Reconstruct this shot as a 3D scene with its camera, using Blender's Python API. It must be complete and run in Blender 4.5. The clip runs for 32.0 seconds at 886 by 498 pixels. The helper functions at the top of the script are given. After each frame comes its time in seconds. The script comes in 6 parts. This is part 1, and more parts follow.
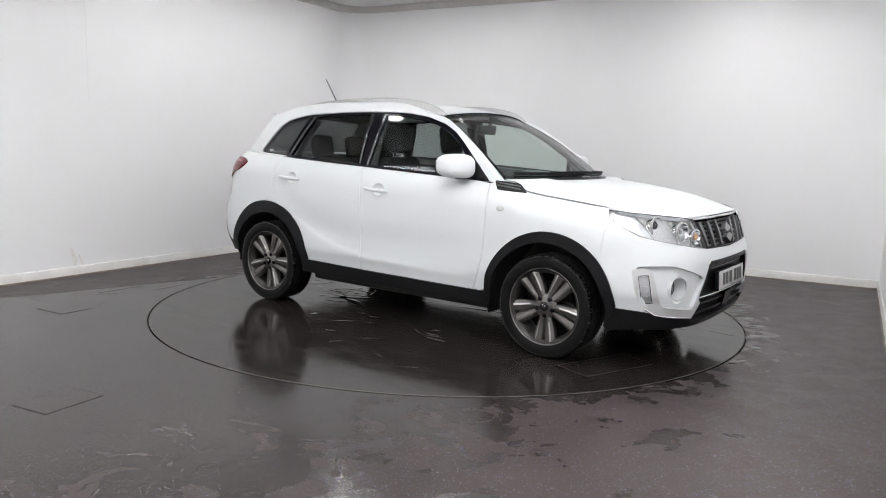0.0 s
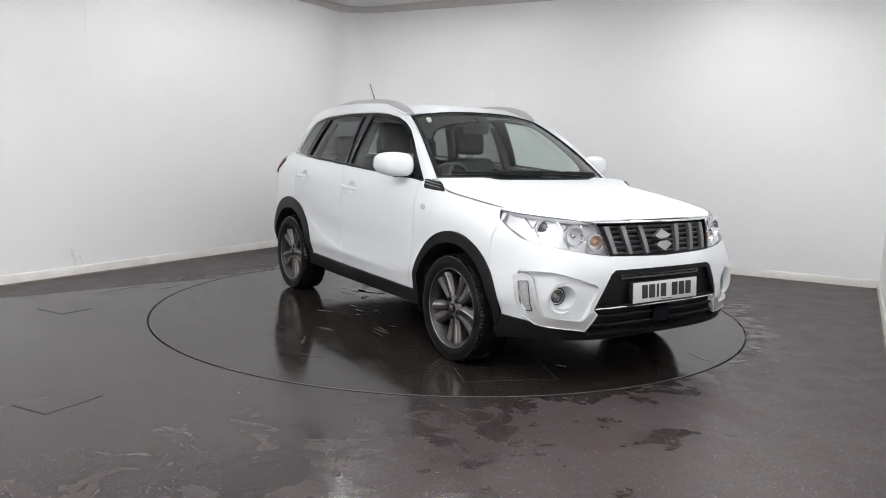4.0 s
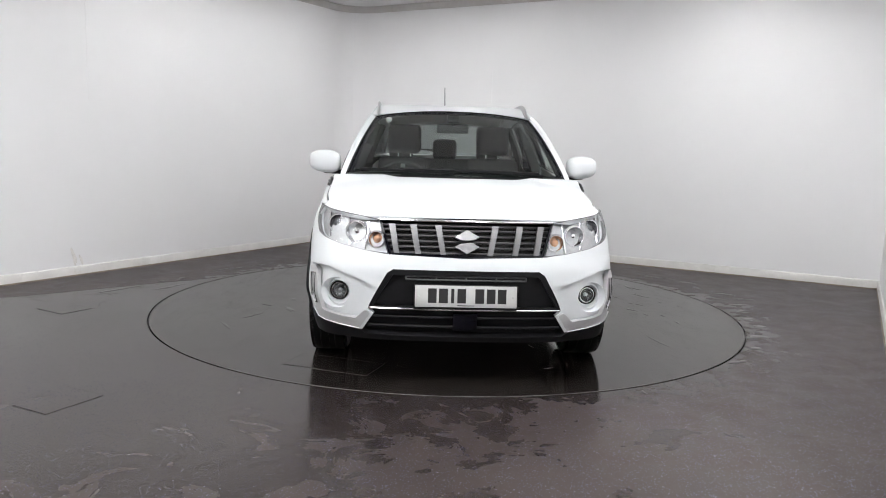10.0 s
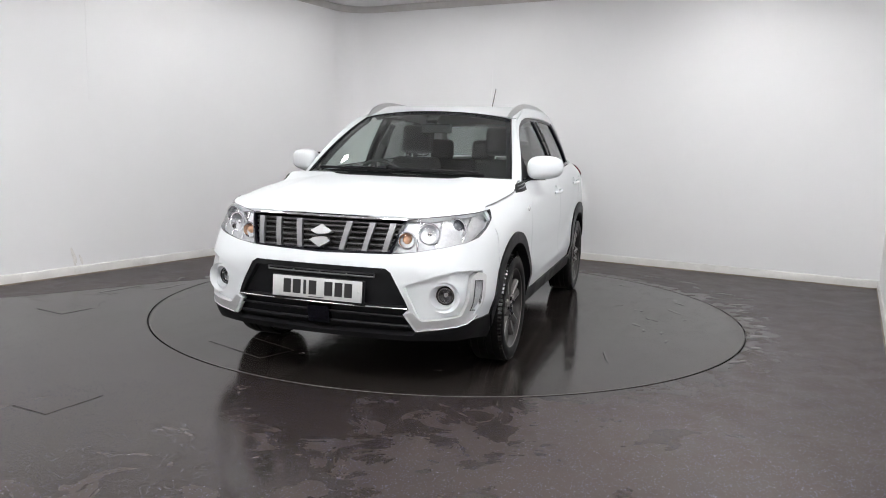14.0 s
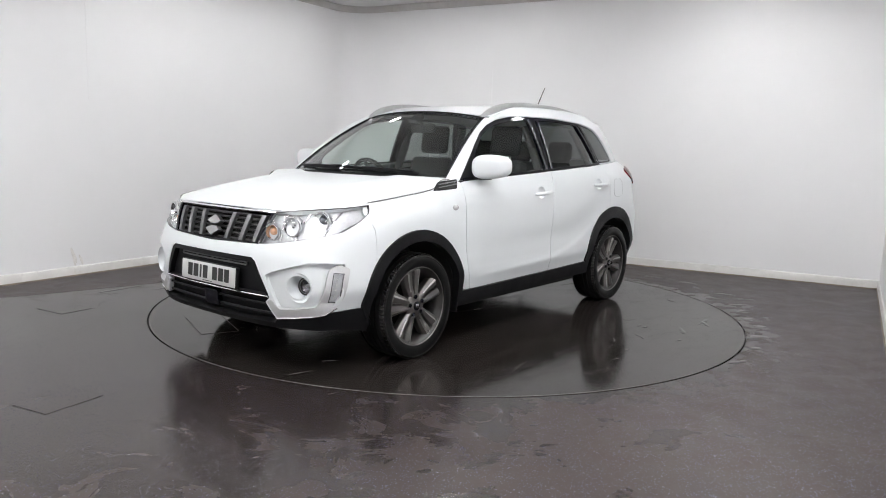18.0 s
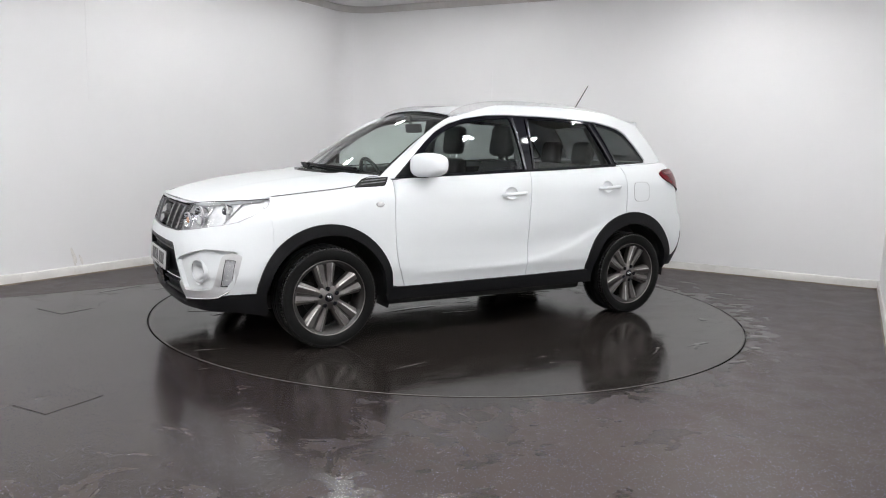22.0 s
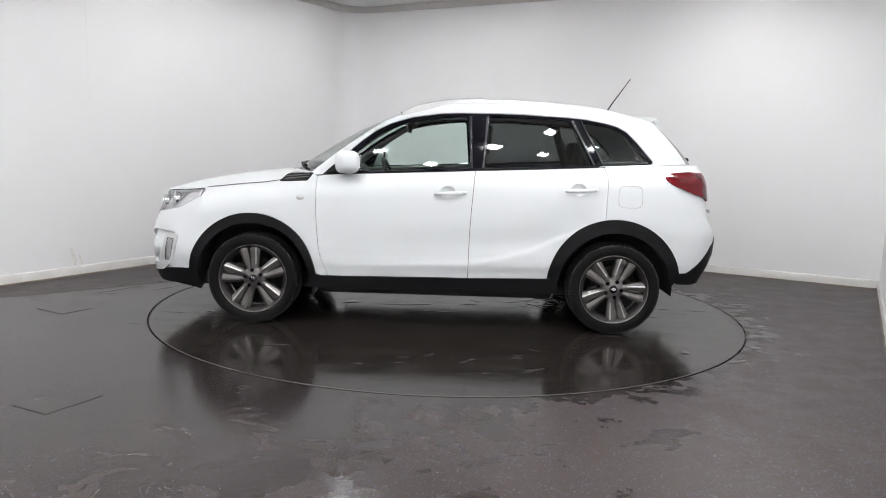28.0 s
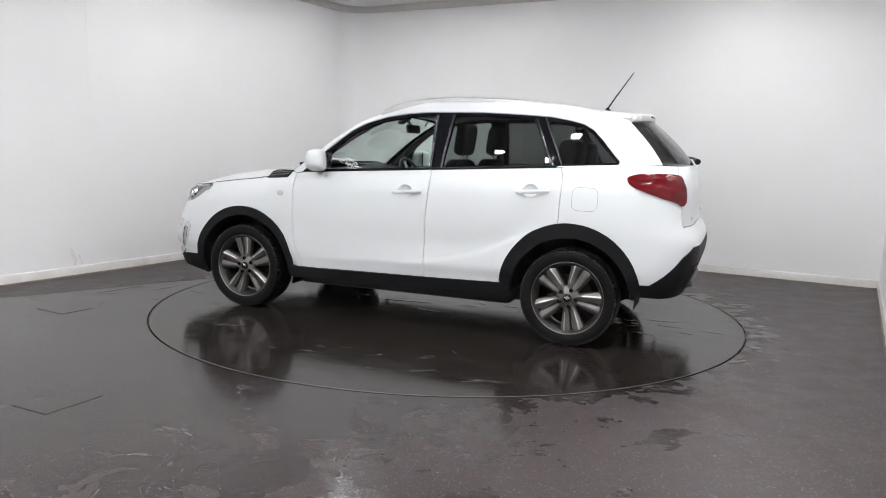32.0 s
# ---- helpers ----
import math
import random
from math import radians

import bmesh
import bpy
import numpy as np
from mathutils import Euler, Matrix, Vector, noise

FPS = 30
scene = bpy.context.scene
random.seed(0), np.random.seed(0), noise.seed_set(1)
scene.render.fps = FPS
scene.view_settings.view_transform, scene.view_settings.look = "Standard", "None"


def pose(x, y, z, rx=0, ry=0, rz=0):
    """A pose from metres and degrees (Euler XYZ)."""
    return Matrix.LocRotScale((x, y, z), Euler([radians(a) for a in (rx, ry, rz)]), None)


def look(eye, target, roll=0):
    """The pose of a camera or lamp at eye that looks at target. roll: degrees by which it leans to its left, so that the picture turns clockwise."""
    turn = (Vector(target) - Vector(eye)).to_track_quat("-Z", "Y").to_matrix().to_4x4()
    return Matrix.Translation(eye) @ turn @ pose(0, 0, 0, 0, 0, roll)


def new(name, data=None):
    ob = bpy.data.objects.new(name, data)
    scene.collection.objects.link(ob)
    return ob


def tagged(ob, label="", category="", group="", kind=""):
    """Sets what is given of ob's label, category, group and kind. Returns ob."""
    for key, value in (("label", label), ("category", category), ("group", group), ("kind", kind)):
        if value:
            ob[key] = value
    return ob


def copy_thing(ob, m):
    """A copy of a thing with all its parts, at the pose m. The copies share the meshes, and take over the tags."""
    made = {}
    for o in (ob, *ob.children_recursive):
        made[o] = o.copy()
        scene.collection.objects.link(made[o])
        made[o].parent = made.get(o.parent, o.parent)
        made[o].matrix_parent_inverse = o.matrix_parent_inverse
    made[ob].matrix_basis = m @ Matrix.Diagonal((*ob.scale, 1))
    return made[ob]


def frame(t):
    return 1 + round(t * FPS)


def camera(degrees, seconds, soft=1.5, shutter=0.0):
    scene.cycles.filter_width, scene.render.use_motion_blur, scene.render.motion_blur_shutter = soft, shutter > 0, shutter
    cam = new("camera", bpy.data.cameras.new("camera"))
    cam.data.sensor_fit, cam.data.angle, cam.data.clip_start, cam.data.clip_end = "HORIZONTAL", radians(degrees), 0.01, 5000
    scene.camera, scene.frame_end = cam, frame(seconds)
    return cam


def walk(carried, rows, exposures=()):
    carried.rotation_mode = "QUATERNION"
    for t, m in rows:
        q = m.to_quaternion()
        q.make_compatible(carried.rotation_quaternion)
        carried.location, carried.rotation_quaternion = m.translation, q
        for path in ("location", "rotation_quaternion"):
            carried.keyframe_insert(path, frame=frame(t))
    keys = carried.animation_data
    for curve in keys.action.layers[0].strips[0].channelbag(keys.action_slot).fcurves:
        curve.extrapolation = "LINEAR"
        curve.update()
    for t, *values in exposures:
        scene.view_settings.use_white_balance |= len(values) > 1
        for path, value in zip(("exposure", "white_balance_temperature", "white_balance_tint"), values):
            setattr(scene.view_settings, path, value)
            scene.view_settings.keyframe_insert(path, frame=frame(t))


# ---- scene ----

from mathutils.geometry import delaunay_2d_cdt

# ---------------------------------------------------------------- camera
EYE = Vector((0.0, -5.917, 1.264))
YAW, PITCH, ROLL = radians(-0.4108), radians(-7.8517), 1.608
AIM = EYE + Vector((math.sin(YAW) * math.cos(PITCH), math.cos(YAW) * math.cos(PITCH), math.sin(PITCH)))
cam = camera(61.577, 32.0, soft=1.0)
STILL = look(EYE, AIM, ROLL)
walk(cam, [(0, STILL), (32, STILL)])

# ---------------------------------------------------------------- room plan
CORNER = Vector((-1.353, 4.202, 0))          # where the two far walls meet
E1 = Vector((0.883, -0.469, 0)).normalized()  # along the back wall
E2 = Vector((-0.511, -0.860, 0)).normalized()  # along the left wall, towards the camera
E3 = Vector((-0.474, -0.880, 0)).normalized()  # along the right wall
WIDTH, DEPTH, HIGH = 6.29, 9.4, 3.035
ROUND = 0.38
DISC_R = 2.242
DISC_Y = -0.020                              # the turntable's centre lies a little nearer than the car's turning point


def room(a, b, z=0.0):
    return CORNER + E1 * a + E2.lerp(E3, a / WIDTH) * b + Vector((0, 0, z))


# ---------------------------------------------------------------- world and light
world = bpy.data.worlds.new("world")
scene.world = world
world.use_nodes = True
world.node_tree.nodes["Background"].inputs[0].default_value = (0.6, 0.62, 0.65, 1)
world.node_tree.nodes["Background"].inputs[1].default_value = 0.02
LAMP_STRENGTH = 130.0
PANEL_STRENGTH = 11.6
scene.view_settings.exposure = 0.0


# ---------------------------------------------------------------- materials
class Mat:
    """A node material with short ways to add nodes."""

    def __init__(self, name):
        self.mat = bpy.data.materials.new(name)
        self.mat.use_nodes = True
        self.tree = self.mat.node_tree
        self.bsdf = self.tree.nodes["Principled BSDF"]

    def node(self, kind, **sets):
        n = self.tree.nodes.new(kind)
        for k, v in sets.items():
            if k in n.inputs:
                n.inputs[k].default_value = v
        return n

    def link(self, a, b):
        self.tree.links.new(a, b)

    def coord(self, scale=(1, 1, 1)):
        tc = self.tree.nodes.new("ShaderNodeTexCoord")
        mp = self.tree.nodes.new("ShaderNodeMapping")
        mp.inputs["Scale"].default_value = scale
        self.link(tc.outputs["Object"], mp.inputs["Vector"])
        return mp.outputs["Vector"]

    def noise(self, scale, detail=4.0, rough=0.55, stretch=(1, 1, 1), distort=0.0):
        n = self.tree.nodes.new("ShaderNodeTexNoise")
        n.inputs["Scale"].default_value, n.inputs["Detail"].default_value = scale, detail
        n.inputs["Roughness"].default_value, n.inputs["Distortion"].default_value = rough, distort
        self.link(self.coord(stretch), n.inputs["Vector"])
        return n.outputs["Fac"]

    def ramp(self, fac, stops):
        r = self.tree.nodes.new("ShaderNodeValToRGB")
        while len(r.color_ramp.elements) < len(stops):
            r.color_ramp.elements.new(0.5)
        for e, (p, c) in zip(r.color_ramp.elements, stops):
            e.position = p
            e.color = (*c, 1) if not isinstance(c, (int, float)) else (c, c, c, 1)
        self.link(fac, r.inputs["Fac"])
        return r.outputs["Color"]

    def mix(self, fac, a, b):
        m = self.tree.nodes.new("ShaderNodeMix")
        m.data_type = "RGBA"
        for i, v in ((0, fac), (6, a), (7, b)):
            if hasattr(v, "links"):
                self.link(v, m.inputs[i])
            elif isinstance(v, (int, float)):
                m.inputs[i].default_value = v if i == 0 else (v, v, v, 1)
            else:
                m.inputs[i].default_value = (*v, 1)
        return m.outputs[2]

    def bump(self, height, strength=0.2, distance=0.01):
        b = self.tree.nodes.new("ShaderNodeBump")
        b.inputs["Strength"].default_value, b.inputs["Distance"].default_value = strength, distance
        self.link(height, b.inputs["Height"])
        self.link(b.outputs["Normal"], self.bsdf.inputs["Normal"])


def plain(name, color, rough=0.5, metal=0.0, coat=0.0, grain=0.0, scale=40.0, bump=0.0, wear=0.0, spec=0.5):
    m = Mat(name)
    b = m.bsdf
    b.inputs["Specular IOR Level"].default_value = spec
    b.inputs["Metallic"].default_value = metal
    b.inputs["Coat Weight"].default_value, b.inputs["Coat Roughness"].default_value = coat, 0.04
    b.inputs["Base Color"].default_value = (*color, 1)
    b.inputs["Roughness"].default_value = rough
    if grain:
        f = m.noise(scale, 6)
        lo, hi = [tuple(max(0, c * (1 + s * grain)) for c in color) for s in (-1, 1)]
        m.link(m.ramp(f, [(0.3, lo), (0.7, hi)]), b.inputs["Base Color"])
        if bump:
            m.bump(f, bump, 0.004)
    if wear:
        g = m.noise(3.2, 5, 0.6)
        m.link(m.ramp(g, [(0.35, max(0.02, rough - wear)), (0.7, min(1, rough + wear))]), b.inputs["Roughness"])
    return m.mat


def glassy(name, tint, gloss_ior=1.5, rough=0.0):
    """A thin pane: tinted see-through with a mirror-like face."""
    m = Mat(name)
    t = m.tree
    clear = t.nodes.new("ShaderNodeBsdfTransparent")
    clear.inputs["Color"].default_value = (*tint, 1)
    shine = t.nodes.new("ShaderNodeBsdfGlossy")
    shine.inputs["Roughness"].default_value = rough
    face = t.nodes.new("ShaderNodeLayerWeight")
    face.inputs["Blend"].default_value = 0.5
    power = t.nodes.new("ShaderNodeMath")
    power.operation = "POWER"
    m.link(face.outputs["Facing"], power.inputs[0])
    power.inputs[1].default_value = 4.5
    fres = t.nodes.new("ShaderNodeMath")
    fres.operation = "MULTIPLY_ADD"
    m.link(power.outputs[0], fres.inputs[0])
    base = ((gloss_ior - 1) / (gloss_ior + 1)) ** 2
    fres.inputs[1].default_value, fres.inputs[2].default_value = 0.9 - base, base
    mixer = t.nodes.new("ShaderNodeMixShader")
    m.link(fres.outputs[0], mixer.inputs[0])
    m.link(clear.outputs[0], mixer.inputs[1])
    m.link(shine.outputs[0], mixer.inputs[2])
    m.link(mixer.outputs[0], t.nodes["Material Output"].inputs["Surface"])
    return m.mat


def wall_material(name="wall_paint", tone=(0.925, 0.920, 0.926)):
    m = Mat(name)
    f = m.noise(0.7, 5, 0.6)
    g = m.noise(9, 6, 0.6, (1, 1, 0.25))
    base = m.mix(m.ramp(f, [(0.35, 0.0), (0.75, 1.0)]), tuple(c * 0.965 for c in tone), tone)
    base = m.mix(m.ramp(g, [(0.62, 0.0), (0.85, 0.18)]), base, tuple(c * 0.9 for c in tone))
    m.link(base, m.bsdf.inputs["Base Color"])
    m.bsdf.inputs["Roughness"].default_value = 0.42
    m.bump(m.noise(60, 4), 0.04, 0.004)
    return m.mat


def math_node(m, op, a, b=None, clamp=False):
    n = m.tree.nodes.new("ShaderNodeMath")
    n.operation, n.use_clamp = op, clamp
    for i, v in enumerate((a, b)):
        if v is None:
            continue
        if hasattr(v, "links"):
            m.link(v, n.inputs[i])
        else:
            n.inputs[i].default_value = v
    return n.outputs[0]


def apart_from(m, at):
    """Distance of the shaded point from a place on the floor."""
    tc = m.tree.nodes.new("ShaderNodeTexCoord")
    n = m.tree.nodes.new("ShaderNodeVectorMath")
    n.operation = "DISTANCE"
    n.inputs[1].default_value = at
    m.link(tc.outputs["Object"], n.inputs[0])
    return n.outputs["Value"]


def flecks(m, col, kinds):
    """Chips strewn in the vinyl."""
    for scale, cut, size, tint in kinds:
        vor = m.tree.nodes.new("ShaderNodeTexVoronoi")
        vor.inputs["Scale"].default_value = scale
        m.link(m.coord(), vor.inputs["Vector"])
        spot = m.ramp(vor.outputs["Distance"], [(size, 1.0), (size + 0.08, 0.0)])
        keep = m.ramp(vor.outputs["Color"], [(cut, 0.0), (cut + 0.04, 1.0)])
        col = m.mix(math_node(m, "MULTIPLY", spot, keep), col, tint)
    return col


def finish_floor(m, col, rough, wet, fine, scuff):
    m.link(col, m.bsdf.inputs["Base Color"])
    m.link(rough, m.bsdf.inputs["Roughness"])
    m.bsdf.inputs["Specular IOR Level"].default_value = 0.31
    m.bsdf.inputs["Specular Tint"].default_value = (1.0, 0.925, 0.895, 1)
    b = m.tree.nodes.new("ShaderNodeBump")
    b.inputs["Distance"].default_value = 0.004
    m.link(m.mix(0.25, fine, scuff), b.inputs["Height"])
    m.link(m.ramp(wet, [(0.0, 0.10), (1.0, 0.005)]), b.inputs["Strength"])
    m.link(b.outputs["Normal"], m.bsdf.inputs["Normal"])
    return m.mat


def floor_material(name, base):
    """Dark safety vinyl with pale flecks: a film of water on one side of the turntable breaks up into patches further on."""
    m = Mat(name)
    big = m.noise(0.9, 5, 0.6, (1, 1, 1), 0.4)
    mid = m.noise(3.75, 9, 0.62, (0.9, 0.95, 1), 0.7)
    rim = m.noise(5.0, 5, 0.6, (1, 1.2, 1), 0.5)
    fine = m.noise(34, 5, 0.6)
    scuff = m.noise(5.0, 7, 0.68, (0.9, 1.1, 1), 0.5)
    # the film: whole on one side, then ragged patches
    far = apart_from(m, (-2.1, -1.2, 0))
    film = math_node(m, "MULTIPLY_ADD", mid, 7.4)
    m.link(math_node(m, "ADD", far, 0.8), film.node.inputs[2])
    film = m.ramp(math_node(m, "DIVIDE", film, 12.0), [(0.535, 1.0), (0.585, 0.68), (0.625, 0.32), (0.72, 0.04)])
    # it ends at a joint of the vinyl sheets
    sep = m.tree.nodes.new("ShaderNodeSeparateXYZ")
    m.link(m.coord(), sep.inputs[0])
    line = math_node(m, "SUBTRACT", math_node(m, "MULTIPLY", math_node(m, "ADD", sep.outputs[0], 3.47), 0.656),
                     math_node(m, "MULTIPLY", math_node(m, "ADD", sep.outputs[1], 0.28), 0.755))
    line = math_node(m, "ADD", line, math_node(m, "MULTIPLY", math_node(m, "SUBTRACT", rim, 0.5), 0.16))
    film = math_node(m, "MULTIPLY", film, m.ramp(line, [(0.0, 0.0), (0.02, 1.0)]))
    # splashes along the rim of the turntable
    edge = math_node(m, "SUBTRACT", apart_from(m, (0, DISC_Y, 0)), DISC_R)
    splash = math_node(m, "SUBTRACT", math_node(m, "MULTIPLY", math_node(m, "SUBTRACT", rim, 0.43), 1.5), edge)
    splash = m.ramp(splash, [(0.0, 0.0), (0.02, 0.9)])
    wet = math_node(m, "MAXIMUM", film, splash)
    dry = m.mix(m.ramp(scuff, [(0.34, 0.0), (0.68, 1.0)]), tuple(c * 0.66 for c in base), tuple(c * 1.40 for c in base))
    dry = m.mix(m.ramp(big, [(0.40, 0.0), (0.66, 0.6)]), dry, tuple(c * k for c, k in zip(base, (1.6, 1.5, 1.44))))
    # pale residue where a puddle of washing water has dried in front of the turntable
    residue = math_node(m, "ADD", apart_from(m, (0.72, -2.95, 0)), math_node(m, "MULTIPLY", math_node(m, "SUBTRACT", big, 0.5), 1.6))
    residue = math_node(m, "MULTIPLY", m.ramp(residue, [(0.50, 1.0), (0.80, 0.75), (0.84, 0.0)]), m.ramp(scuff, [(0.30, 0.35), (0.62, 1.0)]))
    dry = m.mix(math_node(m, "MULTIPLY", residue, 0.55), dry, tuple(c * 2.0 for c in base))
    col = m.mix(wet, dry, tuple(c * 0.58 for c in base))
    col = m.mix(m.ramp(fine, [(0.35, 0.0), (0.75, 0.35)]), col, tuple(c * 0.6 for c in base))
    # the film hides most of the chips
    chips = flecks(m, col, ((112, 0.45, 0.21, (0.115, 0.122, 0.225)), (92, 0.70, 0.19, (0.24, 0.25, 0.40)), (78, 0.86, 0.17, (0.44, 0.455, 0.58))))
    col = m.mix(math_node(m, "SUBTRACT", 1.0, math_node(m, "MULTIPLY", wet, 0.58)), col, chips)
    rough = m.mix(wet, m.ramp(scuff, [(0.35, 0.38), (0.70, 0.52)]), m.ramp(big, [(0.35, 0.13), (0.70, 0.20)]))
    return finish_floor(m, col, rough, wet, fine, scuff)


def deck_material(name, base):
    """Dark smooth vinyl under a thin, nearly whole film of water, with smears."""
    m = Mat(name)
    big = m.noise(1.1, 6, 0.62, (1, 1, 1), 0.6)
    fine = m.noise(34, 5, 0.6)
    scuff = m.noise(5.0, 7, 0.68, (0.7, 1.6, 1), 0.4)
    wet = m.ramp(big, [(0.30, 1.0), (0.70, 0.85)])
    col = m.mix(m.ramp(scuff, [(0.40, 0.0), (0.75, 1.0)]), tuple(c * 0.55 for c in base), tuple(c * 0.95 for c in base))
    rough = m.mix(m.ramp(scuff, [(0.45, 0.0), (0.72, 1.0)]), m.ramp(big, [(0.35, 0.09), (0.70, 0.15)]), 0.22)
    return finish_floor(m, col, rough, wet, fine, scuff)


WALL = wall_material()
CEIL = plain("ceiling_paint", (0.82, 0.81, 0.805), 0.6, grain=0.03, scale=3)
SKIRT = plain("skirting_gloss", (0.74, 0.725, 0.70), 0.35, grain=0.09, scale=4, wear=0.1)
BEAD = plain("old_sealant", (0.20, 0.165, 0.125), 0.55, grain=0.4, scale=5)
STAIN = plain("wall_stain", (0.82, 0.80, 0.775), 0.6, grain=0.12, scale=30)
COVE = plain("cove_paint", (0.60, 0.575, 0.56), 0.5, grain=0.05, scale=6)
FLOOR = floor_material("floor_vinyl", (0.0385, 0.0295, 0.0262))
DISC = deck_material("turntable_vinyl", (0.029, 0.024, 0.022))
WATER = plain("standing_water", (0.014, 0.012, 0.011), 0.07, grain=0.1, spec=0.31)
GAP = plain("gap_rubber", (0.012, 0.012, 0.012), 0.7, grain=0.2)
PAINT = plain("white_car_paint", (0.655, 0.675, 0.688), 0.42, coat=0.28, grain=0.008, scale=300)
BLACK = plain("black_textured_plastic", (0.010, 0.010, 0.011), 0.44, grain=0.25, scale=260, bump=0.08, wear=0.12, spec=0.13)
GLOSSBLACK = plain("gloss_black_trim", (0.004, 0.004, 0.007), 0.07, grain=0.1, spec=0.22)
DARK = plain("dark_cavity", (0.016, 0.016, 0.016), 0.8, grain=0.3)
RUBBER = plain("tyre_rubber", (0.008, 0.008, 0.008), 0.45, grain=0.3, scale=120, bump=0.1, wear=0.16, spec=0.10)
CHROME = plain("chrome", (0.78, 0.78, 0.79), 0.09, 1.0, grain=0.02)
SATIN = plain("satin_silver", (0.52, 0.52, 0.53), 0.30, 1.0, grain=0.04, wear=0.06)
RIM_GREY = plain("rim_grey_lacquer", (0.036, 0.034, 0.033), 0.42, 0.6, coat=0.2, grain=0.1)
RIM_SPOKE = plain("rim_spoke_grey", (0.165, 0.156, 0.150), 0.42, 0.9, coat=0.2, grain=0.06, scale=60, wear=0.05)
RIM_CUT = plain("rim_machined_face", (0.50, 0.49, 0.48), 0.42, 1.0, grain=0.05, wear=0.05)
DISC_STEEL = plain("brake_steel", (0.13, 0.125, 0.12), 0.38, 1.0, grain=0.15, scale=60)
DARK_STEEL = plain("dull_brake_steel", (0.035, 0.033, 0.031), 0.5, 0.8, grain=0.2, scale=60)
GLASS = glassy("window_glass", (0.82, 0.895, 0.865))
SCREEN = glassy("windscreen_glass", (0.80, 0.865, 0.835), 1.95)
PRIVACY = glassy("privacy_glass", (0.29, 0.31, 0.305))
LENS = glassy("clear_lens", (0.97, 0.975, 0.98), 1.25)
REDLENS = plain("red_lamp_lens", (0.105, 0.002, 0.005), 0.10, coat=0.04, grain=0.25, scale=18, spec=0.22)
AMBER = plain("amber_lamp", (0.64, 0.36, 0.22), 0.15, coat=0.7, grain=0.1)
REFLECTOR = plain("lamp_reflector", (0.50, 0.505, 0.515), 0.36, 0.85, grain=0.10, scale=60, bump=0.5)
CLOTH = plain("seat_cloth", (0.013, 0.013, 0.0145), 0.9, grain=0.4, scale=180, bump=0.2)
CABIN = plain("cabin_plastic", (0.034, 0.034, 0.035), 0.6, grain=0.3, scale=150, bump=0.08)
LINER = plain("roof_lining", (0.42, 0.42, 0.41), 0.9, grain=0.08, scale=200)
PLATE = plain("plate_white", (0.54, 0.54, 0.53), 0.3, coat=0.4, grain=0.02)
INK = plain("plate_ink", (0.010, 0.010, 0.010), 0.4, grain=0.1)

PROJECTOR = plain("projector_glass", (0.10, 0.105, 0.12), 0.06, 0.3, coat=1.0, grain=0.1)
SILVER = plain("silver_painted_trim", (0.54, 0.54, 0.545), 0.36, 0.4, coat=0.4, grain=0.03)
SMOKED = plain("smoked_reflector", (0.20, 0.20, 0.205), 0.12, 0.8, grain=0.2, scale=60, bump=0.4)
SEAL = plain("lamp_seal", (0.10, 0.10, 0.105), 0.5, grain=0.1)
RAIL = plain("rail_silver", (0.46, 0.46, 0.465), 0.34, 0.7, grain=0.05)
BAR = plain("grille_bar_satin", (0.20, 0.20, 0.205), 0.40, 0.85, grain=0.05, wear=0.05)
SLAT = plain("grille_slat_grey", (0.022, 0.022, 0.023), 0.35, grain=0.2, scale=80, spec=0.5)
WET_RUBBER = plain("wet_tread_rubber", (0.008, 0.008, 0.008), 0.15, grain=0.3, scale=120, bump=0.2, wear=0.10, spec=0.9)
EMBLEM = plain("emblem_satin", (0.36, 0.36, 0.365), 0.38, 0.9, grain=0.04)
WELD = plain("vinyl_weld", (0.018, 0.015, 0.014), 0.4, grain=0.3, scale=20)
EDGE = plain("deck_edge_steel", (0.16, 0.155, 0.15), 0.35, 0.9, grain=0.2, scale=8)
LENS_GREY = plain("repeater_lens", (0.55, 0.55, 0.55), 0.15, coat=1.0, grain=0.1, scale=30)
REDDEEP = plain("red_lamp_band", (0.12, 0.005, 0.010), 0.12, coat=0.4, grain=0.2, scale=20)
SHUT = plain("shut_line", (0.20, 0.20, 0.20), 0.7, grain=0.1)
BEZEL = plain("lamp_bezel", (0.46, 0.46, 0.47), 0.3, 0.3, coat=0.3, grain=0.04)
GLOSSEDGE = plain("gloss_black_edge", (0.004, 0.004, 0.007), 0.06, coat=0.8, grain=0.1, spec=0.5)
BONNET_GAP = plain("bonnet_gap_shade", (0.12, 0.12, 0.122), 0.7, grain=0.1)

def glow(name, strength):
    g = Mat(name)
    g.bsdf.inputs["Base Color"].default_value = (0.9, 0.9, 0.9, 1)
    g.bsdf.inputs["Emission Color"].default_value = (0.985, 0.992, 1.0, 1)
    g.bsdf.inputs["Emission Strength"].default_value = strength
    return g.mat


GLOW = glow("lamp_glow", LAMP_STRENGTH)
PANEL_GLOW = glow("panel_glow", PANEL_STRENGTH)


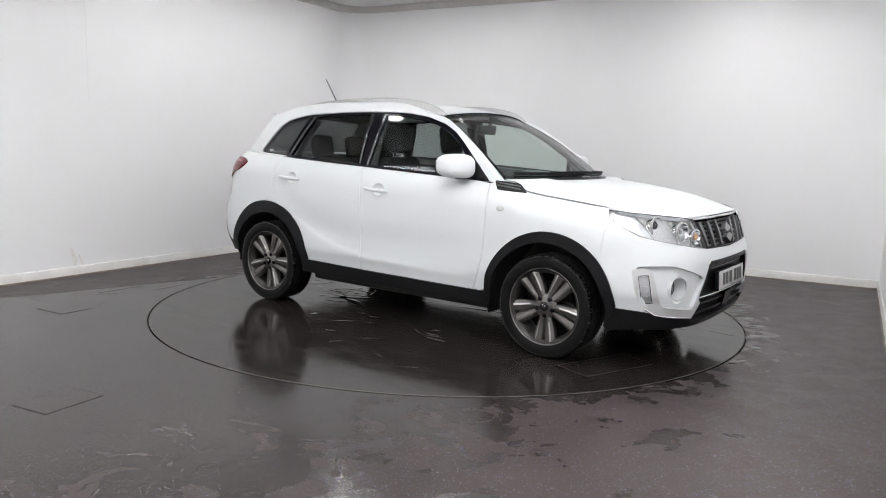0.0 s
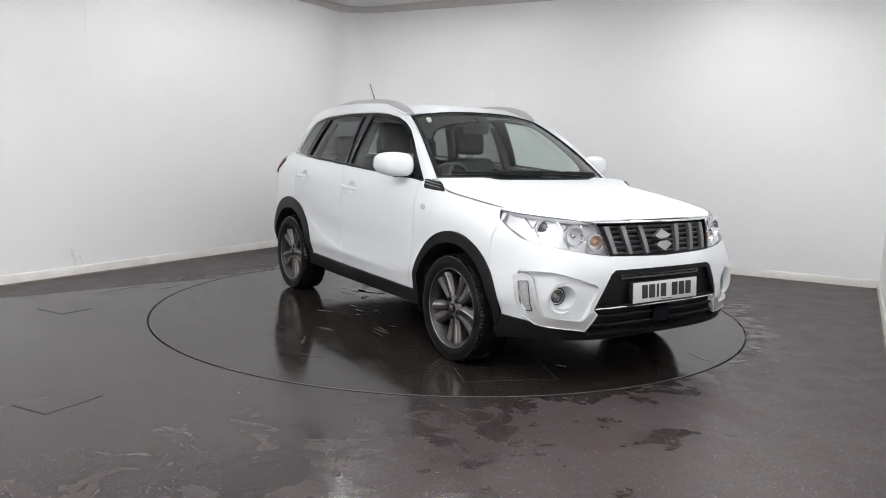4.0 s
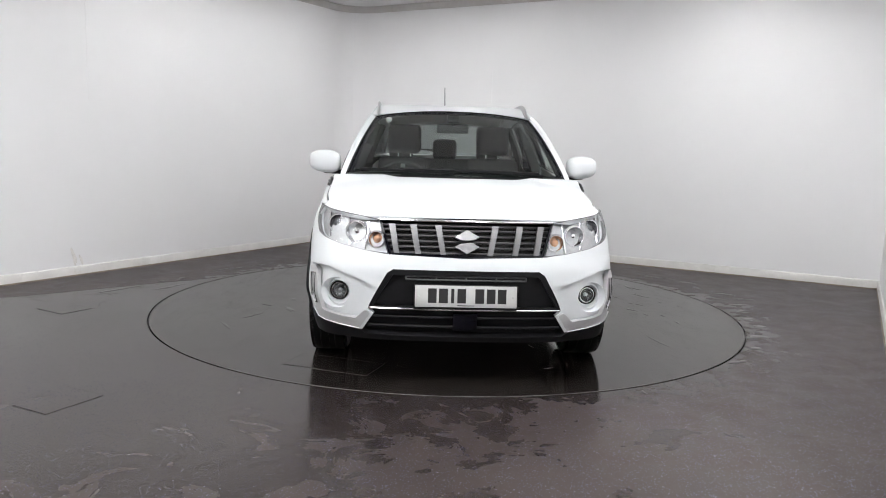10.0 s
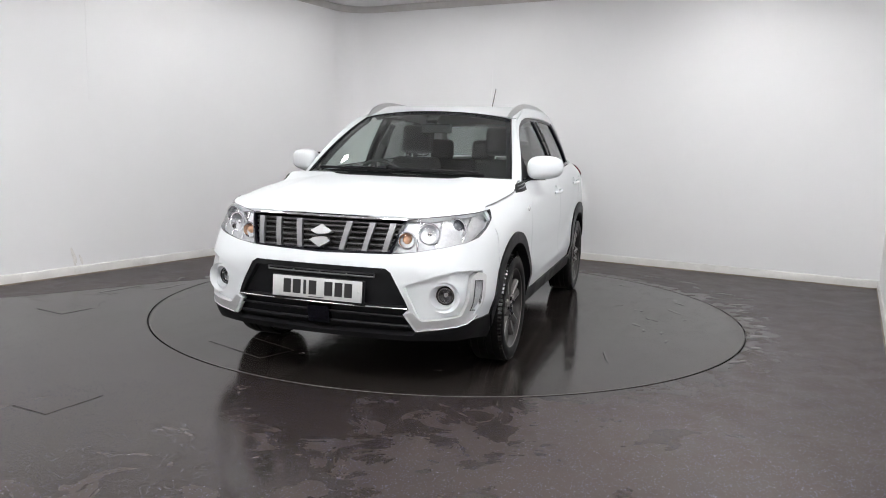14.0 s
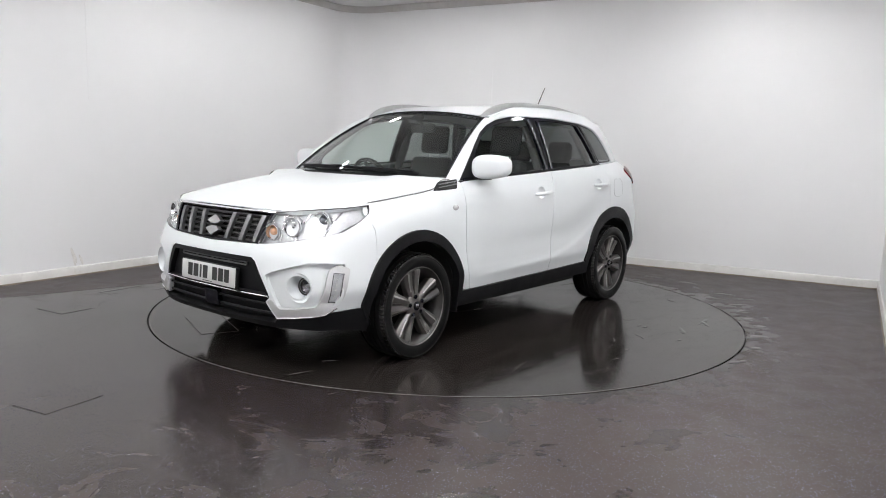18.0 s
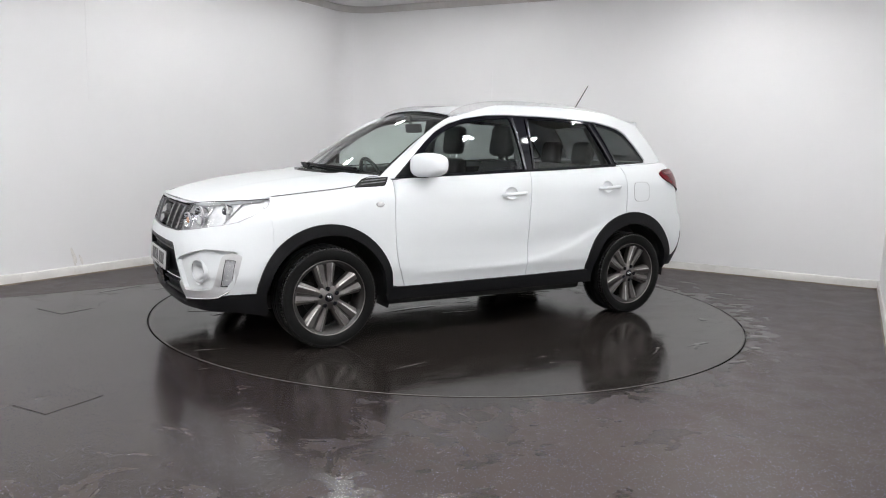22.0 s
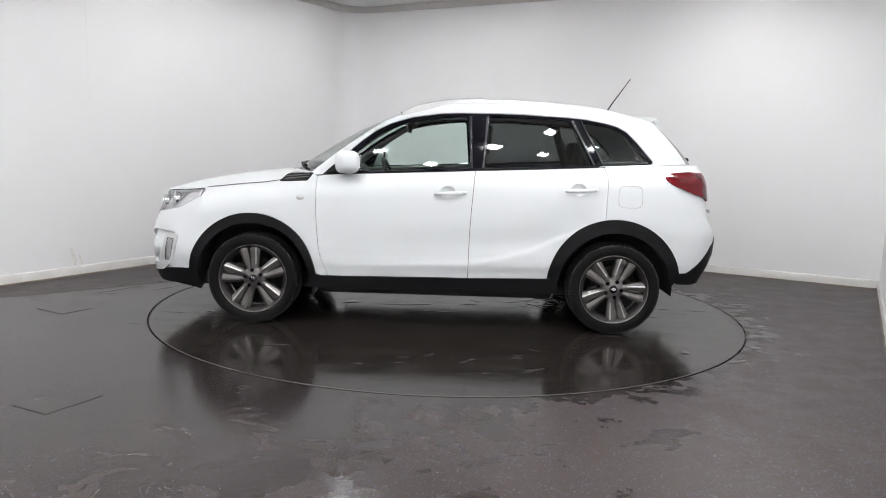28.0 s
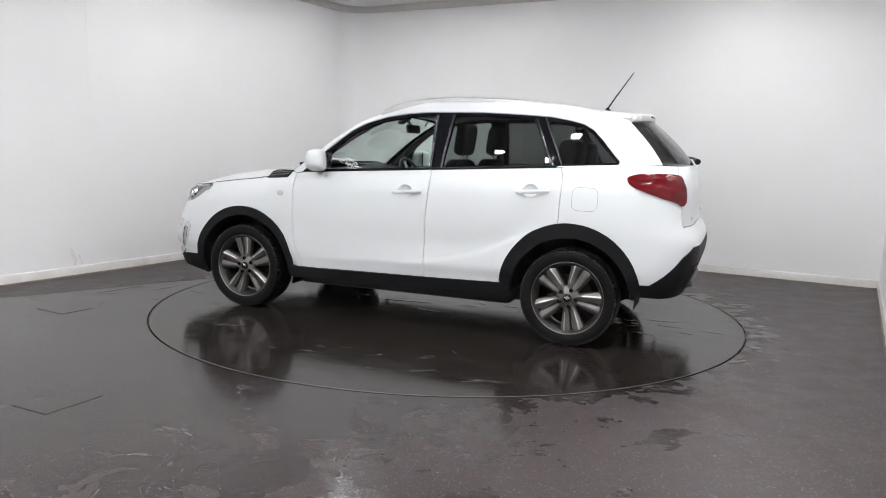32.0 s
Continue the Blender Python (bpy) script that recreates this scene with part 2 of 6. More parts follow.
# ---------------------------------------------------------------- mesh helpers
def mesh(name, verts, faces, material, parent=None, label="", smooth=True, sharp=40.0):
    me = bpy.data.meshes.new(name)
    me.from_pydata([tuple(v) for v in verts], [], [tuple(f) for f in faces])
    me.materials.append(material)
    if smooth:
        bm = bmesh.new()
        bm.from_mesh(me)
        for f in bm.faces:
            f.smooth = True
        lim = radians(sharp)
        for e in bm.edges:
            if len(e.link_faces) == 2 and e.calc_face_angle(0) > lim:
                e.smooth = False
        bm.to_mesh(me)
        bm.free()
    me.update()
    ob = new(name, me)
    if parent is not None:
        ob.parent = parent
    if label:
        tagged(ob, label)
    return ob


def part(name, bm, material, parent, label="", sharp=40.0):
    """Links a bmesh as one mesh object under a thing or a part."""
    me = bpy.data.meshes.new(name)
    lim = radians(sharp)
    for f in bm.faces:
        f.smooth = True
    for e in bm.edges:
        e.smooth = not (len(e.link_faces) == 2 and e.calc_face_angle(0) > lim)
    bm.to_mesh(me)
    bm.free()
    me.materials.append(material)
    ob = new(name, me)
    ob.parent = parent
    if label:
        tagged(ob, label)
    return ob


def box_bm(size, at=(0, 0, 0), rot=(0, 0, 0), bevel=0.0, seg=2, taper=1.0):
    bm = bmesh.new()
    bmesh.ops.create_cube(bm, size=1.0)
    for v in bm.verts:
        k = taper if v.co.z > 0 else 1.0
        v.co = Vector((v.co.x * size[0] * k, v.co.y * size[1] * k, v.co.z * size[2]))
    if bevel:
        bmesh.ops.bevel(bm, geom=bm.edges[:], offset=bevel, segments=seg, affect="EDGES", profile=0.5)
    bm.transform(pose(*at, *rot))
    return bm


def lathe(profile, axis_pose, n=48, closed=False):
    """Turns (radius, height) points round the local z axis."""
    verts, faces = [], []
    m = len(profile)
    for i in range(n):
        a = 2 * math.pi * i / n
        for r, h in profile:
            verts.append(axis_pose @ Vector((r * math.cos(a), r * math.sin(a), h)))
    for i in range(n):
        j = (i + 1) % n
        for k in range(m if closed else m - 1):
            k2 = (k + 1) % m
            faces.append((i * m + k, j * m + k, j * m + k2, i * m + k2))
    return verts, faces


def tube(points, radius, sides=8, squash=1.0, taper=None):
    """A round bar along the points, with closed ends."""
    pts = [Vector(p) for p in points]
    verts, faces = [], []
    for i, p in enumerate(pts):
        d = (pts[min(i + 1, len(pts) - 1)] - pts[max(i - 1, 0)]).normalized()
        ref = Vector((0, 0, 1)) if abs(d.z) < 0.9 else Vector((1, 0, 0))
        s = d.cross(ref).normalized()
        u = s.cross(d).normalized()
        r = radius * (taper[i] if taper else 1)
        for k in range(sides):
            a = 2 * math.pi * k / sides
            verts.append(p + s * math.cos(a) * r + u * math.sin(a) * r * squash)
    n = len(pts)
    for i in range(n - 1):
        for k in range(sides):
            k2 = (k + 1) % sides
            faces.append((i * sides + k, i * sides + k2, (i + 1) * sides + k2, (i + 1) * sides + k))
    faces.append(tuple(range(sides))[::-1])
    faces.append(tuple((n - 1) * sides + k for k in range(sides)))
    return verts, faces


def curve(xs, ys):
    """A smooth function through knots (monotone in x)."""
    xs, ys = np.array(xs, float), np.array(ys, float)
    m = np.gradient(ys, xs)

    def f(x):
        x = min(max(x, xs[0]), xs[-1])
        i = min(int(np.searchsorted(xs, x, "right")) - 1, len(xs) - 2)
        h = xs[i + 1] - xs[i]
        t = (x - xs[i]) / h
        return float((2 * t**3 - 3 * t**2 + 1) * ys[i] + (t**3 - 2 * t**2 + t) * h * m[i]
                     + (3 * t**2 - 2 * t**3) * ys[i + 1] + (t**3 - t**2) * h * m[i + 1])
    return f


def smooth01(t):
    t = min(max(t, 0.0), 1.0)
    return t * t * (3 - 2 * t)


def inside(pts, poly):
    """Which of the points lie in the polygon."""
    x, y = pts[:, 0], pts[:, 1]
    poly = np.array(poly)
    px, py = poly[:, 0], poly[:, 1]
    hit = np.zeros(len(pts), bool)
    for i in range(len(poly)):
        j = i - 1
        cond = (py[i] > y) != (py[j] > y)
        with np.errstate(divide="ignore", invalid="ignore"):
            xi = (px[j] - px[i]) * (y - py[i]) / (py[j] - py[i]) + px[i]
        hit ^= cond & (x < xi)
    return hit


def dense(poly, du, dv):
    out = []
    for i, a in enumerate(poly):
        b = poly[(i + 1) % len(poly)]
        n = max(1, math.ceil(math.hypot((b[0] - a[0]) / du, (b[1] - a[1]) / dv)))
        out += [(a[0] + (b[0] - a[0]) * k / n, a[1] + (b[1] - a[1]) * k / n) for k in range(n)]
    return out


def rounded(poly, r, n=4):
    """The polygon with its corners rounded by about r."""
    out = []
    P = [Vector(p) for p in poly]
    for i, p in enumerate(P):
        a, b = P[i - 1] - p, P[(i + 1) % len(P)] - p
        k = min(r, a.length * 0.45, b.length * 0.45)
        s, e = p + a.normalized() * k, p + b.normalized() * k
        for j in range(n + 1):
            t = j / n
            q = s * (1 - t) ** 2 + p * 2 * t * (1 - t) + e * t * t
            out.append((q.x, q.y))
    return out


def panel_data(surf, outline, holes=(), du=0.035, dv=0.035, depth=0.012, out_from=None):
    """A curved sheet: the polygon (with holes) laid on surf(u, v), its rims turned inwards by depth."""
    loops = [dense(outline, du, dv)] + [dense(h, du, dv) for h in holes]
    pts, edges = [], []
    for lp in loops:
        s = len(pts)
        pts += lp
        edges += [(s + i, s + (i + 1) % len(lp)) for i in range(len(lp))]
    arr = np.array(loops[0])
    lo, hi = arr.min(0), arr.max(0)
    gu = np.arange(lo[0] + du * 0.5, hi[0], du)
    gv = np.arange(lo[1] + dv * 0.5, hi[1], dv)
    if len(gu) and len(gv):
        g = np.stack(np.meshgrid(gu, gv), -1).reshape(-1, 2)
        ok = inside(g, loops[0])
        for h in loops[1:]:
            ok &= ~inside(g, h)
        g = g[ok]
        rim = np.array(pts)
        if len(g):
            dist = np.min(np.hypot((g[:, None, 0] - rim[None, :, 0]) / du, (g[:, None, 1] - rim[None, :, 1]) / dv), 1)
            pts += [tuple(q) for q in g[dist > 0.45]]
    vs, _, fs, *_ = delaunay_2d_cdt([Vector(p) for p in pts], edges, [], 0, 1e-7)
    P2 = np.array([(v.x, v.y) for v in vs])
    cen = np.array([P2[list(f)].mean(0) for f in fs])
    keep = inside(cen, loops[0])
    for h in loops[1:]:
        keep &= ~inside(cen, h)
    fs = [tuple(f) for f, k in zip(fs, keep) if k]
    verts = [Vector(surf(u, v)) for u, v in P2]
    # outward side
    nrm = [Vector((0, 0, 0)) for _ in verts]
    for f in fs:
        n = (verts[f[1]] - verts[f[0]]).cross(verts[f[2]] - verts[f[0]])
        for i in f:
            nrm[i] += n
    score = 0.0
    for f in fs[:: max(1, len(fs) // 60)]:
        p = verts[f[0]]
        ref = out_from if out_from is not None else Vector((min(max(p.x, -1.2), 1.4), 0, 0.75))
        score += nrm[f[0]].normalized().dot((p - ref).normalized())
    if score < 0:
        fs = [f[::-1] for f in fs]
        nrm = [-n for n in nrm]
    nrm = [n.normalized() if n.length > 0 else Vector((0, 0, 1)) for n in nrm]
    if depth:
        count = {}
        for f in fs:
            for i in range(len(f)):
                a, b = f[i], f[(i + 1) % len(f)]
                count[(a, b)] = 1
        rim_edges = [(a, b) for a, b in count if (b, a) not in count]
        low = {}
        for a, b in rim_edges:
            for i in (a, b):
                if i not in low:
                    low[i] = len(verts)
                    verts.append(verts[i] - nrm[i] * depth)
        for a, b in rim_edges:
            fs.append((b, a, low[a], low[b]))
    return verts, fs


def panel(name, surf, outline, material, parent, holes=(), label="", sharp=50.0, **kw):
    v, f = panel_data(surf, outline, holes, **kw)
    return mesh(name, v, f, material, parent, label, sharp=sharp)


# ---------------------------------------------------------------- room
def build_room():
    # walls as one rounded-corner sheet with thickness, split into four walls
    def slab(name, path, label=""):
        verts, faces = [], []
        for p, n in path:
            for q in (p, p - n * 0.12):
                verts += [q, q + Vector((0, 0, HIGH + 0.1))]
        for i in range(len(path) - 1):
            a, b = i * 4, (i + 1) * 4
            faces += [(a, b, b + 1, a + 1), (a + 2, a + 3, b + 3, b + 2), (a + 1, b + 1, b + 3, a + 3), (a, a + 2, b + 2, b)]
        e = (len(path) - 1) * 4
        faces += [(0, 1, 3, 2), (e, e + 2, e + 3, e + 1)]
        ob = mesh(name, verts, faces, WALL, None, label, sharp=30)
        return tagged(ob, label, "wall", kind="structure")

    def skirting(name, path):
        prof = [(0.0, 0.0), (0.014, 0.0), (0.014, 0.074), (0.008, 0.085), (0.0, 0.088)]
        verts, faces = [], []
        for p, n in path:
            verts += [p + n * d + Vector((0, 0, h)) for d, h in prof]
        m = len(prof)
        for i in range(len(path) - 1):
            for k in range(m - 1):
                a = i * m + k
                faces.append((a, a + m, a + m + 1, a + 1))
        ob = mesh(name, verts, faces, SKIRT, None, "", sharp=30)
        return tagged(ob, "white painted skirting along the wall foot", "skirting", kind="structure")

    def bead(name, path):
        verts, faces = [], []
        for p, n in path:
            verts += [p + n * 0.0145 + Vector((0, 0, 0.012)), p + n * 0.019 + Vector((0, 0, 0.008)), p + n * 0.022 + Vector((0, 0, 0.0005))]
        for i in range(len(path) - 1):
            faces += [(i * 3 + k, i * 3 + k + 3, i * 3 + k + 4, i * 3 + k + 1) for k in range(2)]
        ob = mesh(name, verts, faces, BEAD, None, "", sharp=60)
        return tagged(ob, "yellowed dirty sealant bead at the skirting foot", "sealant", kind="structure")

    def coving(name, path):
        prof = [(0.0, HIGH - 0.087), (0.012, HIGH - 0.087), (0.016, HIGH - 0.080), (0.020, HIGH - 0.016), (0.006, HIGH - 0.013), (0.006, HIGH + 0.01)]
        verts, faces = [], []
        for p, n in path:
            verts += [p + n * d + Vector((0, 0, h)) for d, h in prof]
        m = len(prof)
        for i in range(len(path) - 1):
            for k in range(m - 1):
                a = i * m + k
                faces.append((a, a + m, a + m + 1, a + 1))
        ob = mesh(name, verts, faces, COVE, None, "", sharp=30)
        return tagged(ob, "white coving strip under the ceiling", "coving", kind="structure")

    arc = []
    for k in range(13):
        a = math.pi / 2 * k / 12
        arc.append((room(ROUND - ROUND * math.cos(a), ROUND - ROUND * math.sin(a)), E1 * math.cos(a) + E2 * math.sin(a)))
    left = [(room(0, DEPTH), E1), (room(0, 4.0), E1)] + arc[:7]
    backw = arc[6:] + [(room(3.5, 0), E2), (room(WIDTH, 0), E2)]
    right = [(room(WIDTH, 0), -E1), (room(WIDTH, DEPTH), -E1)]
    near = [(room(WIDTH, DEPTH), -E2), (room(0, DEPTH), -E2)]
    slab("wall_left", left, "smooth white painted wall with a rounded corner")
    slab("wall_back", backw, "smooth white painted wall behind the turntable")
    slab("wall_right", right, "plain white painted side wall")
    slab("wall_near", near, "plain white painted wall closing the room")
    for name, path in (("baseboard_left", left), ("baseboard_back", backw), ("baseboard_right", right)):
        skirting(name, path)
        bead(name.replace("baseboard", "trim_sealant"), path)
    for name, path in (("trim_left", left), ("trim_back", backw), ("trim_right", right)):
        coving(name, path)
    for name, foot, d, z0, z1 in (("trim_seam_left", room(0, 3.82), E1, 1.6, 2.9), ("trim_seam_back", room(2.065, 0), E2, 1.8, 2.18)):
        ob = part(name, box_bm((0.004, 0.004, z1 - z0), (0, 0, 0)), WALL, None)
        ob.matrix_world = Matrix.Translation(foot + d * 0.001 + Vector((0, 0, (z0 + z1) / 2))) @ Matrix.Rotation(math.atan2(d.y, d.x), 4, "Z")
        tagged(ob, "thin upright joint in the white wall", "wall joint", kind="structure")
    # brown dirt stains low on the left wall
    rnd = random.Random(21)
    for b, z, w, h, lean in ((4.02, 0.170, 0.020, 0.085, -14), (3.95, 0.140, 0.012, 0.05, -20)):
        pts = []
        for k in range(18):
            a = 2 * math.pi * k / 18
            r = 1 + 0.25 * math.sin(3 * a + b) + 0.15 * rnd.uniform(-1, 1)
            q = Matrix.Rotation(radians(lean), 2) @ Vector((w * r * math.cos(a), h * r * math.sin(a)))
            pts.append(room(0, b + q.x, z + q.y) + E1 * 0.0012)
        ob = mesh("trim_stain", pts, [tuple(range(18))], STAIN, None, "", smooth=False)
        tagged(ob, "faint brown dirt stain on the white wall", "stain", kind="structure")
    # ceiling
    c = [room(-0.1, -0.1), room(WIDTH + 0.1, -0.1), room(WIDTH + 0.1, DEPTH + 0.1), room(-0.1, DEPTH + 0.1)]
    v = [p + Vector((0, 0, HIGH)) for p in c] + [p + Vector((0, 0, HIGH + 0.15)) for p in c]
    ob = mesh("ceiling", v, [(0, 1, 2, 3), (7, 6, 5, 4), (0, 4, 5, 1), (1, 5, 6, 2), (2, 6, 7, 3), (3, 7, 4, 0)], CEIL, smooth=False)
    tagged(ob, "flat white painted ceiling", "ceiling", kind="structure")
    # floor with a round opening for the turntable
    ring = [(DISC_R * math.cos(a), DISC_R * math.sin(a)) for a in np.linspace(0, 2 * math.pi, 160, endpoint=False)]
    ring2 = [((DISC_R + 0.012) * math.cos(a), DISC_Y + (DISC_R + 0.012) * math.sin(a)) for a in np.linspace(0, 2 * math.pi, 160, endpoint=False)]
    outl = [(p.x, p.y) for p in c]
    v, f = panel_data(lambda x, y: (x, y, 0.0), outl, [ring2], du=0.6, dv=0.6, depth=0.05, out_from=Vector((0, 0, -5)))
    ob = mesh("floor", v, f, FLOOR, sharp=30)
    tagged(ob, "dark grey-brown wet vinyl floor with drying patches", "floor", kind="structure")
    v = [(x, y, -0.03) for x, y in outl]
    ob = mesh("ground", v, [(0, 1, 2, 3)], GAP, smooth=False)
    tagged(ob, "dark pit base under the turntable", "ground", kind="structure")
    return ring


def hatch(name, a, b, across, material, parent):
    """A flush plate with a dark groove round it: one edge from a to b, its width across to the left."""
    a, b = Vector((*a, 0)), Vector((*b, 0))
    d = (b - a).normalized()
    n = Vector((-d.y, d.x, 0)) * across
    mid = (a + b + n) / 2
    turn = math.degrees(math.atan2(d.y, d.x))
    le, wi = (b - a).length, abs(across)
    plate = part(name, box_bm((le - 0.008, wi - 0.008, 0.004), (mid.x, mid.y, 0.0004), (0, 0, turn), 0.001, 1), material, parent)
    for off, length, ang in ((n.normalized() * wi / 2, le, turn), (-n.normalized() * wi / 2, le, turn), (d * le / 2, wi, turn + 90), (-d * le / 2, wi, turn + 90)):
        q = mid + off
        part("hatch_groove", box_bm((length + 0.005, 0.0038, 0.004), (q.x, q.y, -0.0012), (0, 0, ang)), WELD, parent)
    return plate


def blob(x, y, a, b, turn, rnd, z):
    """A flat puddle with a wavy rim and a rounded edge."""
    n = 26
    ph = [rnd.uniform(0, 6.28) for _ in range(4)]
    m = pose(x, y, 0, 0, 0, turn)
    verts = [m @ Vector((0, 0, z))]
    for ring, h in ((0.9, z), (1.0, 0.0003)):
        for k in range(n):
            t = 2 * math.pi * k / n
            r = ring * (1 + 0.22 * math.sin(2 * t + ph[0]) + 0.16 * math.sin(3 * t + ph[1]) + 0.10 * math.sin(5 * t + ph[2]) + 0.07 * math.sin(8 * t + ph[3]))
            verts.append(m @ Vector((a * r * math.cos(t), b * r * math.sin(t), h)))
    faces = [(0, 1 + k, 1 + (k + 1) % n) for k in range(n)]
    faces += [(1 + k, 1 + n + k, 1 + n + (k + 1) % n, 1 + (k + 1) % n) for k in range(n)]
    return verts, faces


def build_turntable(ring):
    top = bpy.data.objects.new("turntable", None)
    scene.collection.objects.link(top)
    tagged(top, "round dark motorised car turntable flush with the floor", "turntable")
    v, f = panel_data(lambda x, y: (x, y, 0.0), ring, [], du=0.3, dv=0.3, depth=0.028, out_from=Vector((0, 0, -5)))
    mesh("deck", v, f, DISC, top, sharp=30)
    v, f = lathe([(DISC_R - 0.009, 0.0002), (DISC_R - 0.007, 0.0016), (DISC_R - 0.002, 0.0016), (DISC_R - 0.0005, -0.001)], Matrix.Identity(4), 160)
    mesh("deck_edge", v, f, EDGE, top, "thin worn metal edge")
    hatch("inspection_hatch", (1.72, -1.02), (1.917, -0.527), 0.25, DISC, top)
    rnd = random.Random(4)
    for x, y, a, b, turn in ((0.33, 0.03, 0.20, 0.030, 8), (-0.18, -0.03, 0.06, 0.016, 0), (0.77, 0.01, 0.10, 0.035, 20), (-0.75, -0.34, 0.16, 0.06, 30), (-1.40, -0.05, 0.14, 0.05, 60),
                             (-0.70, -0.40, 0.20, 0.05, -20), (0.49, 1.72, 0.045, 0.010, -12), (0.25, 1.68, 0.040, 0.009, 5), (-0.18, 1.56, 0.030, 0.010, 20), (-0.45, 1.50, 0.035, 0.012, -5),
                             (-0.25, 1.83, 0.030, 0.010, 0), (-0.88, 1.78, 0.075, 0.020, 35), (-0.13, 1.62, 0.03, 0.008, 40), (-0.46, 1.45, 0.03, 0.01, 10), (0.14, -1.42, 0.05, 0.010, 60),
                             (0.51, -1.44, 0.09, 0.012, -30), (0.83, -1.56, 0.10, 0.010, 25), (1.75, -0.35, 0.05, 0.02, 0), (0.05, 0.28, 0.12, 0.02, -10), (-1.55, 1.25, 0.04, 0.03, 0)):
        v, f = blob(x, y, a, b, turn, rnd, 0.0012)
        mesh("water_patch", v, f, WATER, top, "thin patch of standing water", sharp=80)
    # streaks of water that ran off under the car
    for cx, cy, sx, sy, num in ((-1.05, -0.10, 0.42, 0.13, 26), (-0.25, -0.85, 0.35, 0.25, 12), (0.55, -1.05, 0.4, 0.25, 5), (1.5, 0.5, 0.25, 0.3, 4), (-0.3, 1.5, 0.6, 0.2, 6)):
        for _ in range(num):
            v, f = blob(rnd.gauss(cx, sx), rnd.gauss(cy, sy), rnd.uniform(0.03, 0.11), rnd.uniform(0.008, 0.022), rnd.gauss(-8, 22), rnd, 0.0010)
            mesh("water_patch", v, f, WATER, top, "thin patch of standing water", sharp=80)
    return top


def build_floor_details():
    e = new("floor_hatch")
    tagged(e, "dark flush rectangular floor hatch, damp", "hatch", "flush floor hatches")
    hatch("hatch_plate", (-2.04, -2.57), (-1.90, -2.29), -0.25, FLOOR, e)
    e = new("floor_hatch")
    tagged(e, "dark flush rectangular floor hatch, damp", "hatch", "flush floor hatches")
    hatch("hatch_plate", (-3.01, -0.60), (-2.89, -0.39), -0.30, FLOOR, e)
    for (x0, y0), (x1, y1) in (((-3.40, -0.215), (-2.16, 0.862)),):
        d = Vector((x1 - x0, y1 - y0, 0))
        ob = part("trim_weld", box_bm((d.length, 0.006, 0.0016), ((x0 + x1) / 2, (y0 + y1) / 2, 0.0004), (0, 0, math.degrees(math.atan2(d.y, d.x))), 0.0006, 1), WELD, None)
        tagged(ob, "thin dark welded joint between the vinyl sheets", "floor joint", kind="structure")
    rnd = random.Random(9)
    for x, y, a, b, turn in ((1.80, -1.46, 0.07, 0.03, 40), (2.18, -0.81, 0.09, 0.045, 10), (2.52, 0.78, 0.10, 0.03, -20), (2.36, 1.32, 0.11, 0.03, -30), (2.15, 1.57, 0.12, 0.03, -30), (2.02, 1.70, 0.07, 0.02, -30),
                             (2.62, 0.55, 0.08, 0.03, -10), (2.48, 0.30, 0.07, 0.035, 20), (2.40, 0.05, 0.06, 0.03, 60), (2.34, -0.25, 0.05, 0.06, 0), (2.33, -0.50, 0.06, 0.05, 30), (2.05, -1.12, 0.05, 0.03, 40),
                             (-2.24, 1.28, 0.12, 0.02, 60), (-2.40, 0.36, 0.16, 0.03, 60), (-2.76, 0.20, 0.18, 0.03, 60), (-2.10, 1.42, 0.07, 0.02, 60), (-2.55, 0.62, 0.06, 0.02, 60), (-1.95, 1.62, 0.05, 0.02, 50)):
        v, f = blob(x, y, a, b, turn, rnd, 0.0012)
        ob = mesh("puddle", v, f, WATER, None, "", sharp=80)
        tagged(ob, "small thin puddle of water on the dark floor", "puddle", "puddles on the floor")


def ceiling_lamp_master():
    e = new("ceiling_lamp")
    tagged(e, "small square white ceiling floodlight, lit; those at the back and right added as fill", "ceiling light", "ceiling floodlights")
    part("diffuser", box_bm((0.15, 0.15, 0.012), (0, 0, -0.032)), GLOW, e, "glowing white diffuser")
    part("housing", box_bm((0.17, 0.17, 0.026), (0, 0, -0.013), bevel=0.004), SATIN, e)
    for sx, sy, dx, dy in ((0.21, 0.02, 0, 0.095), (0.21, 0.02, 0, -0.095), (0.02, 0.17, 0.095, 0), (0.02, 0.17, -0.095, 0)):
        part("frame", box_bm((sx, sy, 0.036), (dx, dy, -0.022), bevel=0.004), SKIRT, e)
    return e


def fill_panel_master():
    # a fill light, added to brighten the walls and the car's flanks evenly
    e = new("fill_panel")
    tagged(e, "long white fill light panel on the ceiling, unseen, added to even the light", "ceiling light", "long ceiling light panels")
    part("diffuser", box_bm((1.16, 0.56, 0.012), (0, 0, -0.016)), PANEL_GLOW, e, "glowing white diffuser")
    for sx, sy, dx, dy in ((1.22, 0.03, 0, 0.295), (1.22, 0.03, 0, -0.295), (0.03, 0.56, 0.595, 0), (0.03, 0.56, -0.595, 0)):
        part("frame", box_bm((sx, sy, 0.03), (dx, dy, -0.014), bevel=0.004), SKIRT, e)
    return e


RING = build_room()
TABLE = build_turntable(RING)
build_floor_details()
LAMP = ceiling_lamp_master()
